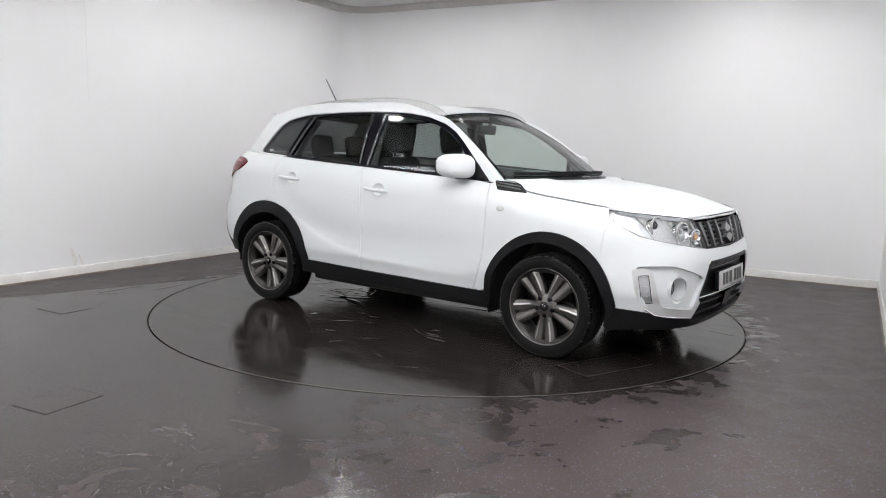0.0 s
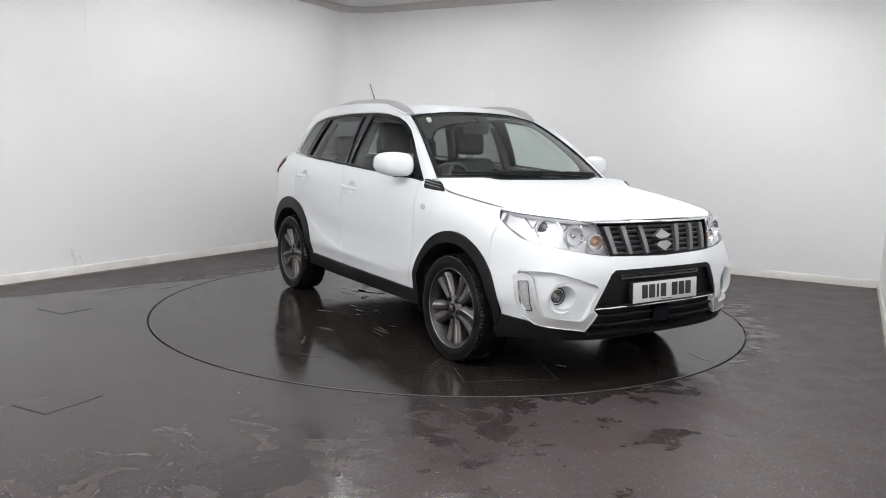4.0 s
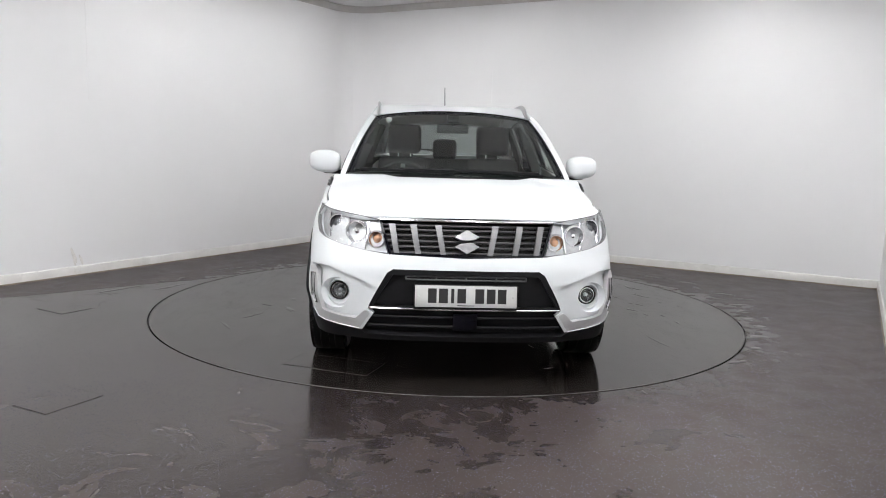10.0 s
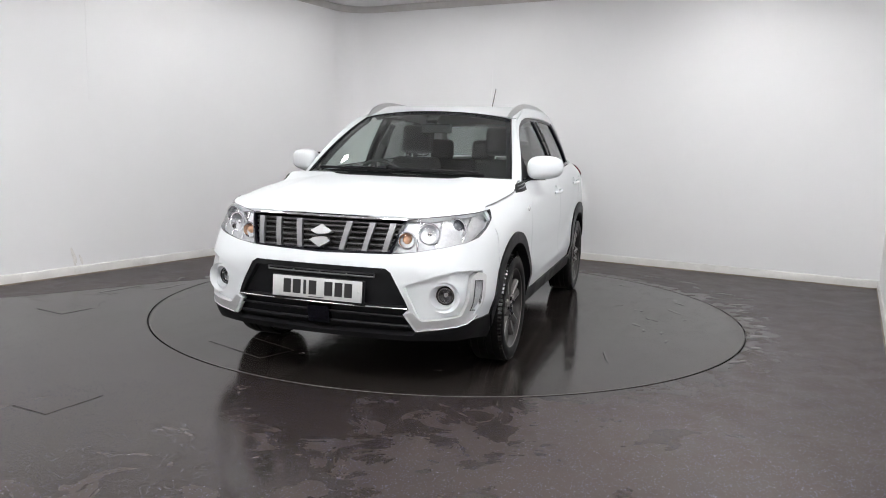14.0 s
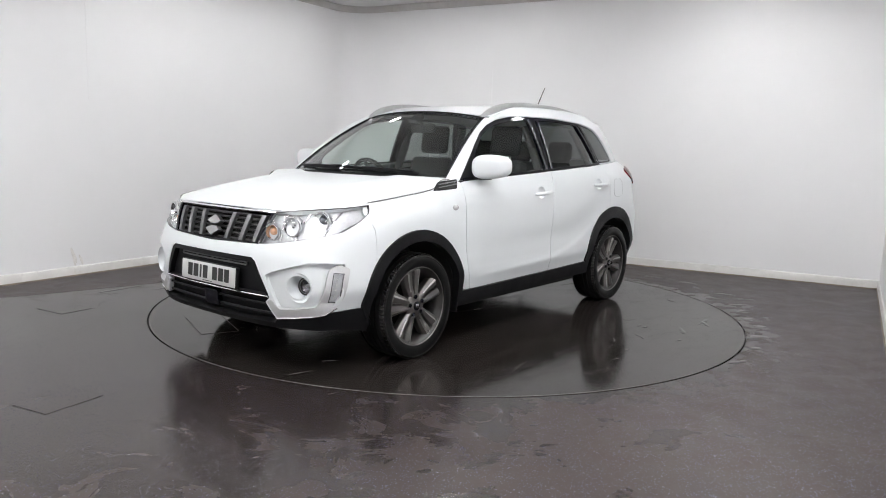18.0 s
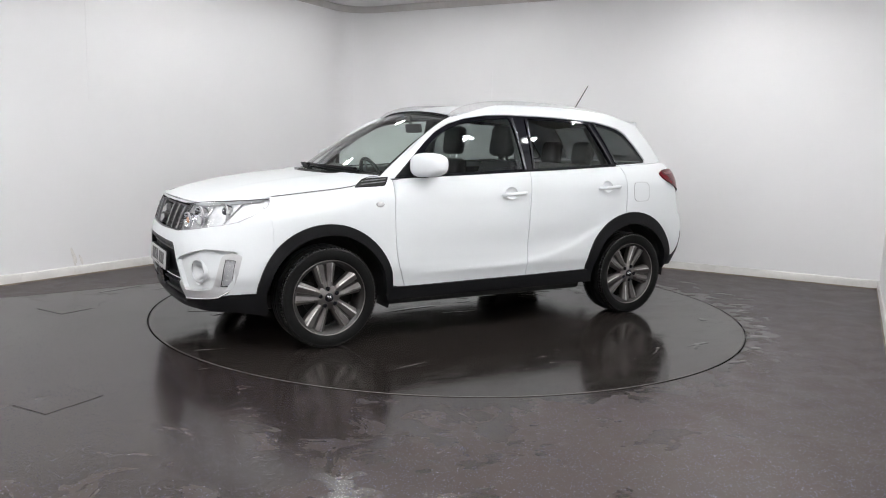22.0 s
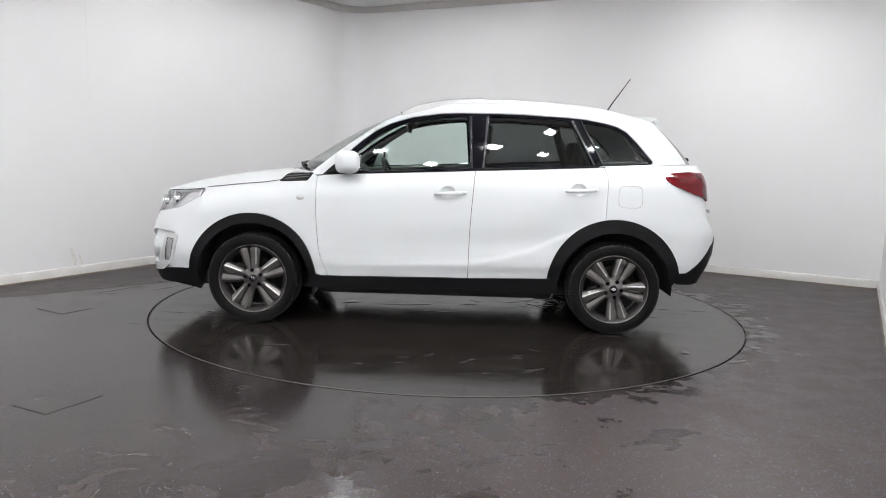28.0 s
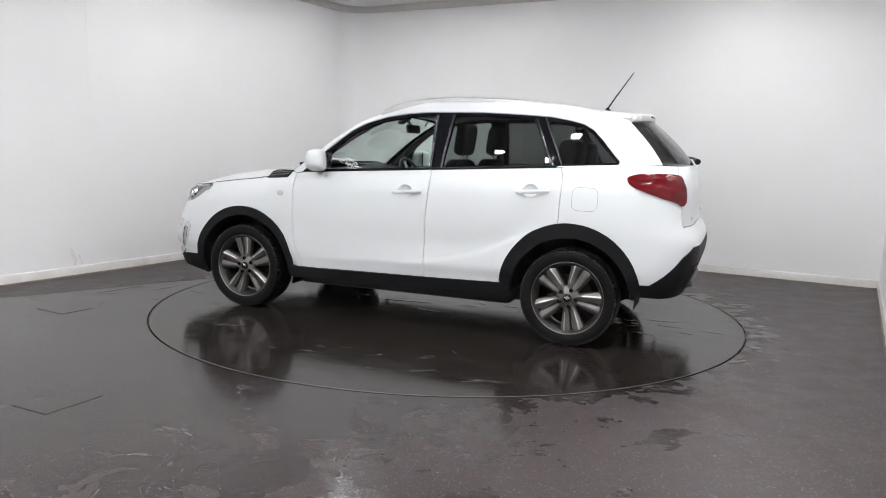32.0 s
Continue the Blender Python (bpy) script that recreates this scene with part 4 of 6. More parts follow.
# tail: bumper, tailgate
half = ([(0.0, 0.801), ty(0.30, 0.801), ty(0.655, 0.801), ty(0.655, 0.90), ty(0.655, 1.0), ty(0.635, 1.10), ty(0.62, 1.178), tx(-1.70, 1.178)] + [tx(-1.597, z) for z in (1.176, 1.14, 1.10, 1.05)]
        + [tx(-1.562, 1.028), tx(-1.567, 0.99), tx(-1.567, 0.95), tx(-1.552, 0.87), tx(-1.525, 0.822), tx(-1.502, 0.78), tx(-1.449, on_arch(RA, -1.449))] + [tx(x, on_arch(RA, x)) for x in (-1.47, -1.50, -1.53, -1.55, -1.585)]
        + [tx(-1.60, 0.44), tx(-1.66, 0.44), tx(-1.74, 0.50), tx(-1.84, 0.62), ty(0.62, 0.68), (0.0, 0.68)])
panel("rear_bumper", tail, half + [(-q, z) for q, z in reversed(half[1:-1])], PAINT, CAR, du=0.04, dv=0.025, depth=0.02)
half = [(0.0, 1.178), ty(0.612, 1.178), ty(0.647, 1.00), ty(0.647, 0.90), ty(0.647, 0.806), (0.0, 0.806)]
GATE = half + [(-q, z) for q, z in reversed(half[1:-1])]
panel("tailgate", tail, GATE, PAINT, CAR, du=0.05, dv=0.03, depth=0.02)
panel("rear_screen", rear_screen, [(u, 0.0) for u in np.linspace(-1, 1, 10)] + [(u, 1.0) for u in np.linspace(1, -1, 10)], PRIVACY, CAR, du=0.15, dv=0.15, depth=0.004, label="dark tinted rear window")
BL = [(tail, [tx(-1.60, 0.44), tx(-1.66, 0.436), tx(-1.74, 0.495), tx(-1.84, 0.615), ty(0.62, 0.675), (0.0, 0.675), (0.0, 0.36), ty(0.6, 0.35), tx(-1.72, 0.35), tx(-1.60, 0.36)])]
for f, poly in BL:
    for s in (1, -1):
        panel("rear_lower_bumper", both(lifted(f, 0.004), s), poly, BLACK, CAR, du=0.05, dv=0.03, depth=0.03)


# ---------------------------------------------------------------- cladding
FRONT_ARCH = arc2(*FA, 177, 6, 50) + arc2(FX, WHEEL_Z, 0.392, -4, 184, 60)
REAR_ARCH = arc2(RA[0], RA[1], RA[2] + 0.001, 172, 7, 50) + arc2(RX, WHEEL_Z, 0.392, -2, 177, 60)
for s in (1, -1):
    panel("front_arch_moulding", both(lifted(side, 0.012), s), FRONT_ARCH, BLACK, CAR, du=0.03, dv=0.03, depth=0.055, label="matt black plastic wheel-arch moulding")
    panel("rear_arch_moulding", both(lifted(side, 0.012), s), REAR_ARCH, BLACK, CAR, du=0.03, dv=0.03, depth=0.055, label="matt black plastic wheel-arch moulding")
    # sill moulding with a rounded lower edge
    sill = [(0.93, 0.355), (0.50, 0.356), (-0.10, 0.366), (-0.70, 0.380), (-0.76, 0.36), (-0.770, 0.282), (-0.4, 0.280), (0.5, 0.276), (0.945, 0.270)]
    panel("sill_moulding", both(lifted(side, 0.012), s), sill, BLACK, CAR, du=0.08, dv=0.02, depth=0.06, label="matt black plastic sill moulding")
    # front lower moulding from the arch to the middle of the nose
    low = [nx(1.772, 0.372), nx(1.90, 0.370), nx(1.98, 0.366), ny(0.70, 0.340), ny(0.60, 0.324), (0.705, 0.312), ny(0.515, 0.294), (0.0, 0.288), (0.0, 0.262), ny(0.40, 0.262), ny(0.62, 0.268), nx(1.95, 0.262), nx(1.80, 0.238), nx(1.76, 0.225), nx(1.745, 0.26)]
    panel("front_lower_moulding", both(lifted(nose, 0.006), s), low, BLACK, CAR, du=0.05, dv=0.02, depth=0.05, label="matt black plastic lower bumper moulding")
    # painted fillet where the quarter panel runs up into the window frame
    v, f = tube([lifted(house, -0.0045)(x, belt(x) - 0.001) for x in np.linspace(-1.075, -1.63, 20)], 0.0075, 10)
    mesh("belt_fillet", [Vector((q[0], s * q[1], q[2])) for q in v], f, PAINT, CAR)
    # wheel-house liners
    for cx in (FX, RX):
        vv, ff = [], []
        for k in range(25):
            a = radians(-8 + 196 * k / 24)
            for y in (0.80, 0.50):
                vv.append((cx + 0.415 * math.cos(a), s * y, WHEEL_Z + 0.415 * math.sin(a) + 0.01))
            vv.append((cx + 0.02 * math.cos(a), s * 0.50, WHEEL_Z))
        for k in range(24):
            a, b = k * 3, k * 3 + 3
            ff += [(a, a + 1, b + 1, b), (a + 1, a + 2, b + 2, b + 1)]
        mesh("wheel_house_liner", vv, ff, DARK, CAR, sharp=60)
    # mud flaps behind the wheels
    part("mud_flap", box_bm((0.012, 0.17, 0.10), (FX - 0.42, s * 0.745, 0.262), (0, -8, 0), 0.005), BLACK, CAR)

part("underbody", box_bm((3.20, 1.20, 0.10), (0.27, 0, 0.265), bevel=0.03), DARK, CAR)
part("floor_pan", box_bm((1.66, 1.50, 0.12), (0.08, 0, 0.272), bevel=0.03), DARK, CAR)
part("engine_bay_block", box_bm((0.72, 0.98, 0.48), (1.50, 0, 0.50), bevel=0.05), DARK, CAR)
part("boot_floor", box_bm((0.62, 1.10, 0.35), (-1.42, 0, 0.52), bevel=0.05), DARK, CAR)
part("exhaust_silencer", box_bm((0.30, 0.50, 0.16), (-1.60, -0.2, 0.43), bevel=0.06, seg=4), DISC_STEEL, CAR)
v, f = tube([(-1.68, -0.45, 0.39), (-1.80, -0.47, 0.355), (-1.865, -0.47, 0.335)], 0.028, 12)
mesh("exhaust_pipe", v, f, DISC_STEEL, CAR)
for x in (FX, RX):
    v, f = tube([(x, -0.66, WHEEL_Z), (x, 0.66, WHEEL_Z)], 0.03, 10)
    mesh("axle", v, f, DARK, CAR)


# ---------------------------------------------------------------- wheels
def petal(t):
    """Radius, half width and top of a petal spoke at t from hub to rim."""
    return 0.046 + 0.187 * t, 0.030 + 0.054 * t ** 0.8, 0.078 - 0.012 * math.sin(t * 2.4) + 0.021 * t - 0.012 * smooth01((t - 0.84) / 0.16)


def petal_row(t):
    """Across one petal: steep flank, sloping facet, crest, then a groove down the middle."""
    g = smooth01(t / 0.5)
    half = ((1.0, -0.055), (1.0, -0.020), (0.95, -0.014), (0.64, -0.001), (0.55, 0.0), (0.15, -0.006 * g - 0.001), (0.06, -0.030 * g - 0.002))
    return [(-u, h) for u, h in half] + [(u, h) for u, h in reversed(half)]


def spoke_data():
    """A wide petal spoke with two ridges and a hollow that opens towards the rim."""
    verts, faces = [], []
    n, m = 10, 14
    for k in range(n):
        r, w, top = petal(k / (n - 1))
        verts += [(r, u * w, top + h) for u, h in petal_row(k / (n - 1))]
    for k in range(n - 1):
        for i in range(m - 1):
            a = k * m + i
            faces.append((a, a + m, a + m + 1, a + 1))
    faces.append(tuple(range(m)))
    faces.append(tuple((n - 1) * m + i for i in range(m))[::-1])
    return verts, faces


def wheel_master():
    w = new("wheel")
    w.parent = CAR
    tread = [(0.226, -0.088), (0.262, -0.104), (0.300, -0.107), (0.318, -0.099), (0.328, -0.085)]
    for y in (-0.060, -0.022, 0.022, 0.060):
        tread += [(0.3335, y - 0.016), (0.3335, y + 0.015), (0.3265, y + 0.0165), (0.3265, y + 0.0215)]
    tread = tread[:-2] + [(0.328, 0.085), (0.318, 0.099), (0.309, 0.1045), (0.306, 0.1035), (0.290, 0.1075), (0.262, 0.1055), (0.244, 0.101), (0.236, 0.095), (0.230, 0.088)]
    tread = [(0.2395 + (r - 0.2395) * 0.836 if r > 0.2395 else r, y) for r, y in tread]
    v, f = lathe(tread, Matrix.Identity(4), 72)
    mesh("tyre", v, f, RUBBER, w, "black rubber tyre, damp on its tread", sharp=35)
    # tread blocks across the shoulder
    vv, ff = [], []
    for k in range(84):
        a0 = 2 * math.pi * k / 84
        for y0, y1 in ((0.080, 0.1005), (-0.1005, -0.080)):
            i = len(vv)
            for da in (-0.026, 0.026):
                for r, y in ((0.3160, y0), (0.3105, y1), (0.298, y0), (0.298, y1)):
                    vv.append((r * math.cos(a0 + da), r * math.sin(a0 + da), y))
            ff += [(i, i + 1, i + 5, i + 4), (i, i + 2, i + 3, i + 1), (i + 4, i + 5, i + 7, i + 6), (i + 1, i + 3, i + 7, i + 5), (i, i + 4, i + 6, i + 2)]
    tagged(mesh("tread", vv, ff, WET_RUBBER, w, sharp=30), kind="stuff")
    v, f = lathe([(0.230, -0.088), (0.218, -0.07), (0.200, 0.0), (0.204, 0.060), (0.219, 0.082), (0.228, 0.092), (0.236, 0.098), (0.239, 0.094)], Matrix.Identity(4), 64)
    mesh("rim_barrel", v, f, RIM_GREY, w)
    v, f = lathe([(0.229, 0.090), (0.2325, 0.0965), (0.2355, 0.0985), (0.2385, 0.0965)], Matrix.Identity(4), 64)
    mesh("rim_lip", v, f, RIM_SPOKE, w, "grey metal rim edge")
    v, f = lathe([(0.0, 0.082), (0.030, 0.082), (0.034, 0.079), (0.062, 0.077), (0.076, 0.066), (0.080, 0.03), (0.0, 0.03)], Matrix.Identity(4), 40)
    hub = mesh("hub", v, f, RIM_SPOKE, w)
    v, f = lathe([(0.0, 0.089), (0.022, 0.088), (0.027, 0.085), (0.028, 0.080)], Matrix.Identity(4), 32)
    cap = mesh("centre_cap", v, f, GLOSSBLACK, hub)
    for dx in (-0.007, 0.007):
        part("cap_mark", box_bm((0.008, 0.026, 0.002), (dx, 0, 0.0895), (0, 0, 32), 0.0008), CHROME, hub)
    for k in range(5):
        a = 2 * math.pi * k / 5
        m = Matrix.Rotation(a, 4, "Z")
        v, f = spoke_data()
        mesh("spoke", [m @ Vector(q) for q in v], f, RIM_SPOKE, w, sharp=18)
        # bright-cut edge on each flank
        for sg in (1, -1):
            vv, ff = [], []
            for t in (0.25, 0.4, 0.55, 0.7, 0.85, 1.0):
                r, wd, top = petal(t)
                vv += [m @ Vector((r, wd * 0.72 * sg, top - 0.0040)), m @ Vector((r, wd * 0.58 * sg, top - 0.0002))]
            for q in range(5):
                ff.append((q * 2, q * 2 + 2, q * 2 + 3, q * 2 + 1))
            mesh("spoke_face", [q + Vector((0, 0, 0.0008)) for q in vv], ff, RIM_CUT, w, "bright machined spoke edge", sharp=25)
        v, f = lathe([(0.0, 0.087), (0.009, 0.087), (0.0125, 0.084), (0.0125, 0.060)], pose(0.056 * math.cos(a), 0.056 * math.sin(a), 0), 12)
        mesh("wheel_nut", v, f, GLOSSBLACK, hub)
        v, f = lathe([(0.013, 0.076), (0.0165, 0.0815), (0.0185, 0.076)], pose(0.056 * math.cos(a), 0.056 * math.sin(a), 0), 16)
        mesh("nut_seat", v, f, RIM_SPOKE, hub)
    # brake parts behind the spokes
    v, f = lathe([(0.05, -0.018), (0.140, -0.018), (0.140, -0.038), (0.05, -0.038)], Matrix.Identity(4), 48, True)
    mesh("brake_disc", v, f, DARK_STEEL, w)
    part("brake_caliper", box_bm((0.070, 0.14, 0.06), (0.115, 0.0, -0.025), bevel=0.012), DARK_STEEL, w)
    v, f = lathe([(0.205, -0.060), (0.02, -0.060), (0.0, -0.060)], Matrix.Identity(4), 40)
    mesh("hub_shield", v, f, DARK, w)
    return w


first_wheel = wheel_master()
for i, (x, s, spin) in enumerate(((FX, 1, -10), (RX, 1, 29), (FX, -1, -18), (RX, -1, -10))):
    m = pose(x, s * 0.766, WHEEL_Z) @ pose(0, 0, 0, -90 * s, 0, 0) @ pose(0, 0, 0, 0, 0, spin)
    if i == 0:
        first_wheel.matrix_basis = m
    else:
        copy_thing(first_wheel, m)

# ---------------------------------------------------------------- nose details
GR = [ny(0.396, 0.714), (0.0, 0.703), ny(-0.396, 0.714), ny(-0.425, 0.80), ny(-0.452, 0.886), ny(-0.2, 0.896), (0.0, 0.898), ny(0.2, 0.896), ny(0.452, 0.886), ny(0.425, 0.80)]
grille = panel("grille", lifted(nose, -0.040), GR, DARK, CAR, du=0.05, dv=0.03, depth=0.01, label="black slatted radiator grille with chrome bars")


def bar_on(surf_f, pts, r, squash, name, material, parent, label=""):
    v, f = tube([surf_f(*p) for p in pts], r, 8, squash)
    return mesh(name, v, f, material, parent, label)


def span(y0, y1, z0, z1, n=14):
    return [ny(y0 + (y1 - y0) * k / n, z0 + (z1 - z0) * k / n) for k in range(n + 1)]


for z in (0.728, 0.757, 0.786, 0.815, 0.844, 0.868):
    wy = 0.392 + 0.35 * (z - 0.714)
    bar_on(lifted(nose, -0.026), span(-wy, wy, z, z), 0.0085, 0.8, "grille_slat", SLAT, grille)
for y in (-0.364, -0.254, -0.126, 0.126, 0.254, 0.364):
    sg = 1 if y > 0 else -1
    top, bot = y + 0.022 * sg, y - 0.006 * sg
    poly = [ny(top - 0.0165, 0.866), ny(top + 0.0165, 0.866), ny(bot + 0.0135, 0.720), ny(bot - 0.0135, 0.720)]
    panel("grille_bar", lifted(nose, -0.004), poly, BAR, grille, du=0.05, dv=0.03, depth=0.022, label="satin chrome grille bar")
bar_on(lifted(nose, -0.004), span(-0.452, 0.452, 0.886, 0.886, 24), 0.0075, 1.0, "grille_top_strip", CHROME, grille, "chrome strip")
panel("grille_rim", lifted(nose, -0.002), GR, GLOSSBLACK, grille, holes=[[(q * 0.972, 0.80 + (z - 0.80) * 0.90) for q, z in GR]], du=0.05, dv=0.02, depth=0.03)
# maker's mark as a plain split diamond
for poly in ([(-0.062, 0.806), (0.0, 0.842), (0.062, 0.808), (0.040, 0.795), (0.0, 0.790), (-0.030, 0.790)],
             [(-0.062, 0.758), (-0.040, 0.771), (0.0, 0.778), (0.030, 0.778), (0.062, 0.760), (0.0, 0.724)]):
    panel("nose_emblem", lifted(nose, 0.010), [ny(y, z) for y, z in poly], EMBLEM, grille, du=0.03, dv=0.02, depth=0.03, label="plain chrome diamond emblem")

# lower opening: black infill, bars, number plate
INF = [ny(y, z) for y, z in ((0.54, 0.285), (0.525, 0.44), (0.42, 0.63), (0.38, 0.655))]
INF = INF + [(-q, z) for q, z in reversed(INF)]
lower = panel("lower_grille", lifted(nose, -0.034), INF, BLACK, CAR, du=0.05, dv=0.03, depth=0.01, label="matt black lower grille panel")
FRAME_IN = [ny(0.475, 0.445), ny(0.375, 0.612), ny(-0.375, 0.612), ny(-0.475, 0.445)]
FRAME_OUT = [(0.646, 0.432), ny(0.407, 0.622), ny(0.375, 0.642), ny(-0.375, 0.642), ny(-0.407, 0.622), (-0.646, 0.432)]
panel("opening_frame", lifted(nose, -0.004), FRAME_OUT, BLACK, lower, holes=[FRAME_IN], du=0.04, dv=0.02, depth=0.035)
for z in (0.588, 0.604):
    bar_on(lifted(nose, -0.026), span(-0.31, 0.31, z, z), 0.0045, 1.0, "slot_bar", BAR, lower)
for y in (-0.31, -0.155, 0.0, 0.155, 0.31):
    bar_on(lifted(nose, -0.026), span(y, y, 0.586, 0.606, 2), 0.0045, 1.0, "slot_post", BAR, lower)
bar_on(lifted(nose, -0.002), span(-0.492, 0.492, 0.436, 0.436, 24), 0.0075, 0.8, "lower_chrome_strip", CHROME, lower, "thin chrome strip")
for z, r in ((0.388, 0.009), (0.335, 0.011)):
    bar_on(lifted(nose, -0.018), span(-0.50, 0.50, z, z, 20), r, 0.7, "lower_bar", BLACK, lower)
panel("sensor_cover", lifted(nose, 0.000), [ny(-0.062, 0.415), ny(0.062, 0.415), ny(0.062, 0.325), ny(-0.062, 0.325)], GLOSSBLACK, lower, du=0.06, dv=0.03, depth=0.03, label="plain black sensor cover")

plate = new("number_plate")
plate.parent = CAR
tagged(plate, "white number plate with its marks as plain bars")
plate.matrix_basis = pose(2.198, 0, 0.509, 0, -4, 0)
part("plate_holder", box_bm((0.02, 0.535, 0.122), (-0.010, 0, -0.003), bevel=0.004), BLACK, plate)
part("plate_board", box_bm((0.006, 0.520, 0.111), (0.004, 0, 0), bevel=0.0025), PLATE, plate)
for y, w in ((-0.172, 0.044), (-0.115, 0.046), (-0.068, 0.016), (-0.022, 0.044), (0.070, 0.046), (0.128, 0.044), (0.184, 0.044)):
    part("plate_mark", box_bm((0.0015, w, 0.074), (0.0078, y, 0.003)), INK, plate)
for y in (-0.242, 0.242):
    v, f = lathe([(0, 0.0015), (0.005, 0.001), (0.006, 0)], pose(0.0072, y, 0.0, 0, 90, 0), 12)
    mesh("plate_screw", v, f, PLATE, plate)
part("plate_footer", box_bm((0.0012, 0.09, 0.004), (0.0076, 0.0, -0.046)), INK, plate)

# headlights
HL_TOP = [nx(1.732, 0.932), nx(1.775, 0.928), nx(1.86, 0.920), ny(0.68, 0.912), ny(0.57, 0.900), ny(0.452, 0.884)]
HL = [ny(0.402, 0.716)] + HL_LOW[1:] + [nx(1.734, 0.912)] + HL_TOP
for s in (1, -1):
    lamp = panel("headlight", both(lifted(nose, -0.030), s), HL, REFLECTOR, CAR, du=0.04, dv=0.03, depth=0.004, label="clear headlight with chrome bowls and an amber indicator")
    # walls of the lamp pocket
    vv, ff = [], []
    loop = dense(HL, 0.05, 0.03)
    for q, z in loop:
        vv += [both(lifted(nose, -0.004), s)(q, z), both(lifted(nose, -0.032), s)(q, z)]
    for k in range(len(loop)):
        a, b = k * 2, (k * 2 + 2) % len(vv)
        ff.append((a, b, b + 1, a + 1))
    mesh("pocket_wall", vv, ff, BEZEL, lamp, sharp=30)
    panel("lamp_cover", both(lifted(nose, 0.0), s), HL, LENS, lamp, du=0.06, dv=0.04, depth=0.003, label="clear plastic lamp cover")
    panel("lamp_gasket", both(lifted(nose, 0.001), s), HL, SEAL, lamp, holes=[shrink(HL, 0.0032)], du=0.05, dv=0.03, depth=0.02)
    for y, z, r, kind in ((0.665, 0.842, 0.048, 0), (0.562, 0.815, 0.050, 1), (0.456, 0.782, 0.040, 2)):
        p = nose(*ny(y, z))
        aim = Matrix.Translation((p.x - (0.094 if kind == 0 else 0.052), s * y, z)) @ Matrix.Rotation(radians(12 * s), 4, "Z") @ Matrix.Rotation(radians(90), 4, "Y")
        v, f = lathe([(r * 0.55, 0.0), (r * 0.8, 0.018), (r, 0.042), (r * 1.08, 0.042), (r * 1.10, 0.030), (r * 1.10, 0.0)], aim, 32)
        mesh("lamp_bowl", v, f, CHROME, lamp, sharp=35)
        v, f = lathe([(r * 1.10, 0.036), (r * 1.16, 0.040), (r * 1.20, 0.030)], aim, 32)
        mesh("bowl_ring", v, f, BEZEL, lamp)
        if kind == 0:
            v, f = lathe([(0.0, 0.044), (r * 0.42, 0.039), (r * 0.74, 0.022), (r * 0.78, 0.0)], aim, 28)
            mesh("projector_glass", v, f, PROJECTOR, lamp, "smoky projector lens")
        elif kind == 1:
            v, f = lathe([(0.0, 0.030), (r * 0.22, 0.026), (r * 0.26, 0.0)], aim, 20)
            mesh("bulb_shield", v, f, CHROME, lamp)
        else:
            v, f = lathe([(0.0, 0.040), (r * 0.4, 0.034), (r * 0.66, 0.014), (r * 0.7, 0.0)], aim, 24)
            mesh("indicator_bulb", v, f, AMBER, lamp, "amber indicator bulb")
    # chrome fins between the bowls
    for y0, z0, y1, z1 in ((0.625, 0.90, 0.615, 0.755), (0.515, 0.885, 0.525, 0.735), (0.745, 0.905, 0.735, 0.785)):
        v, f = tube([both(lifted(nose, -0.026), s)(*ny(y0 + (y1 - y0) * k / 4, z0 + (z1 - z0) * k / 4)) for k in range(5)], 0.006, 8, 0.6)
        mesh("lamp_fin", v, f, CHROME, lamp)

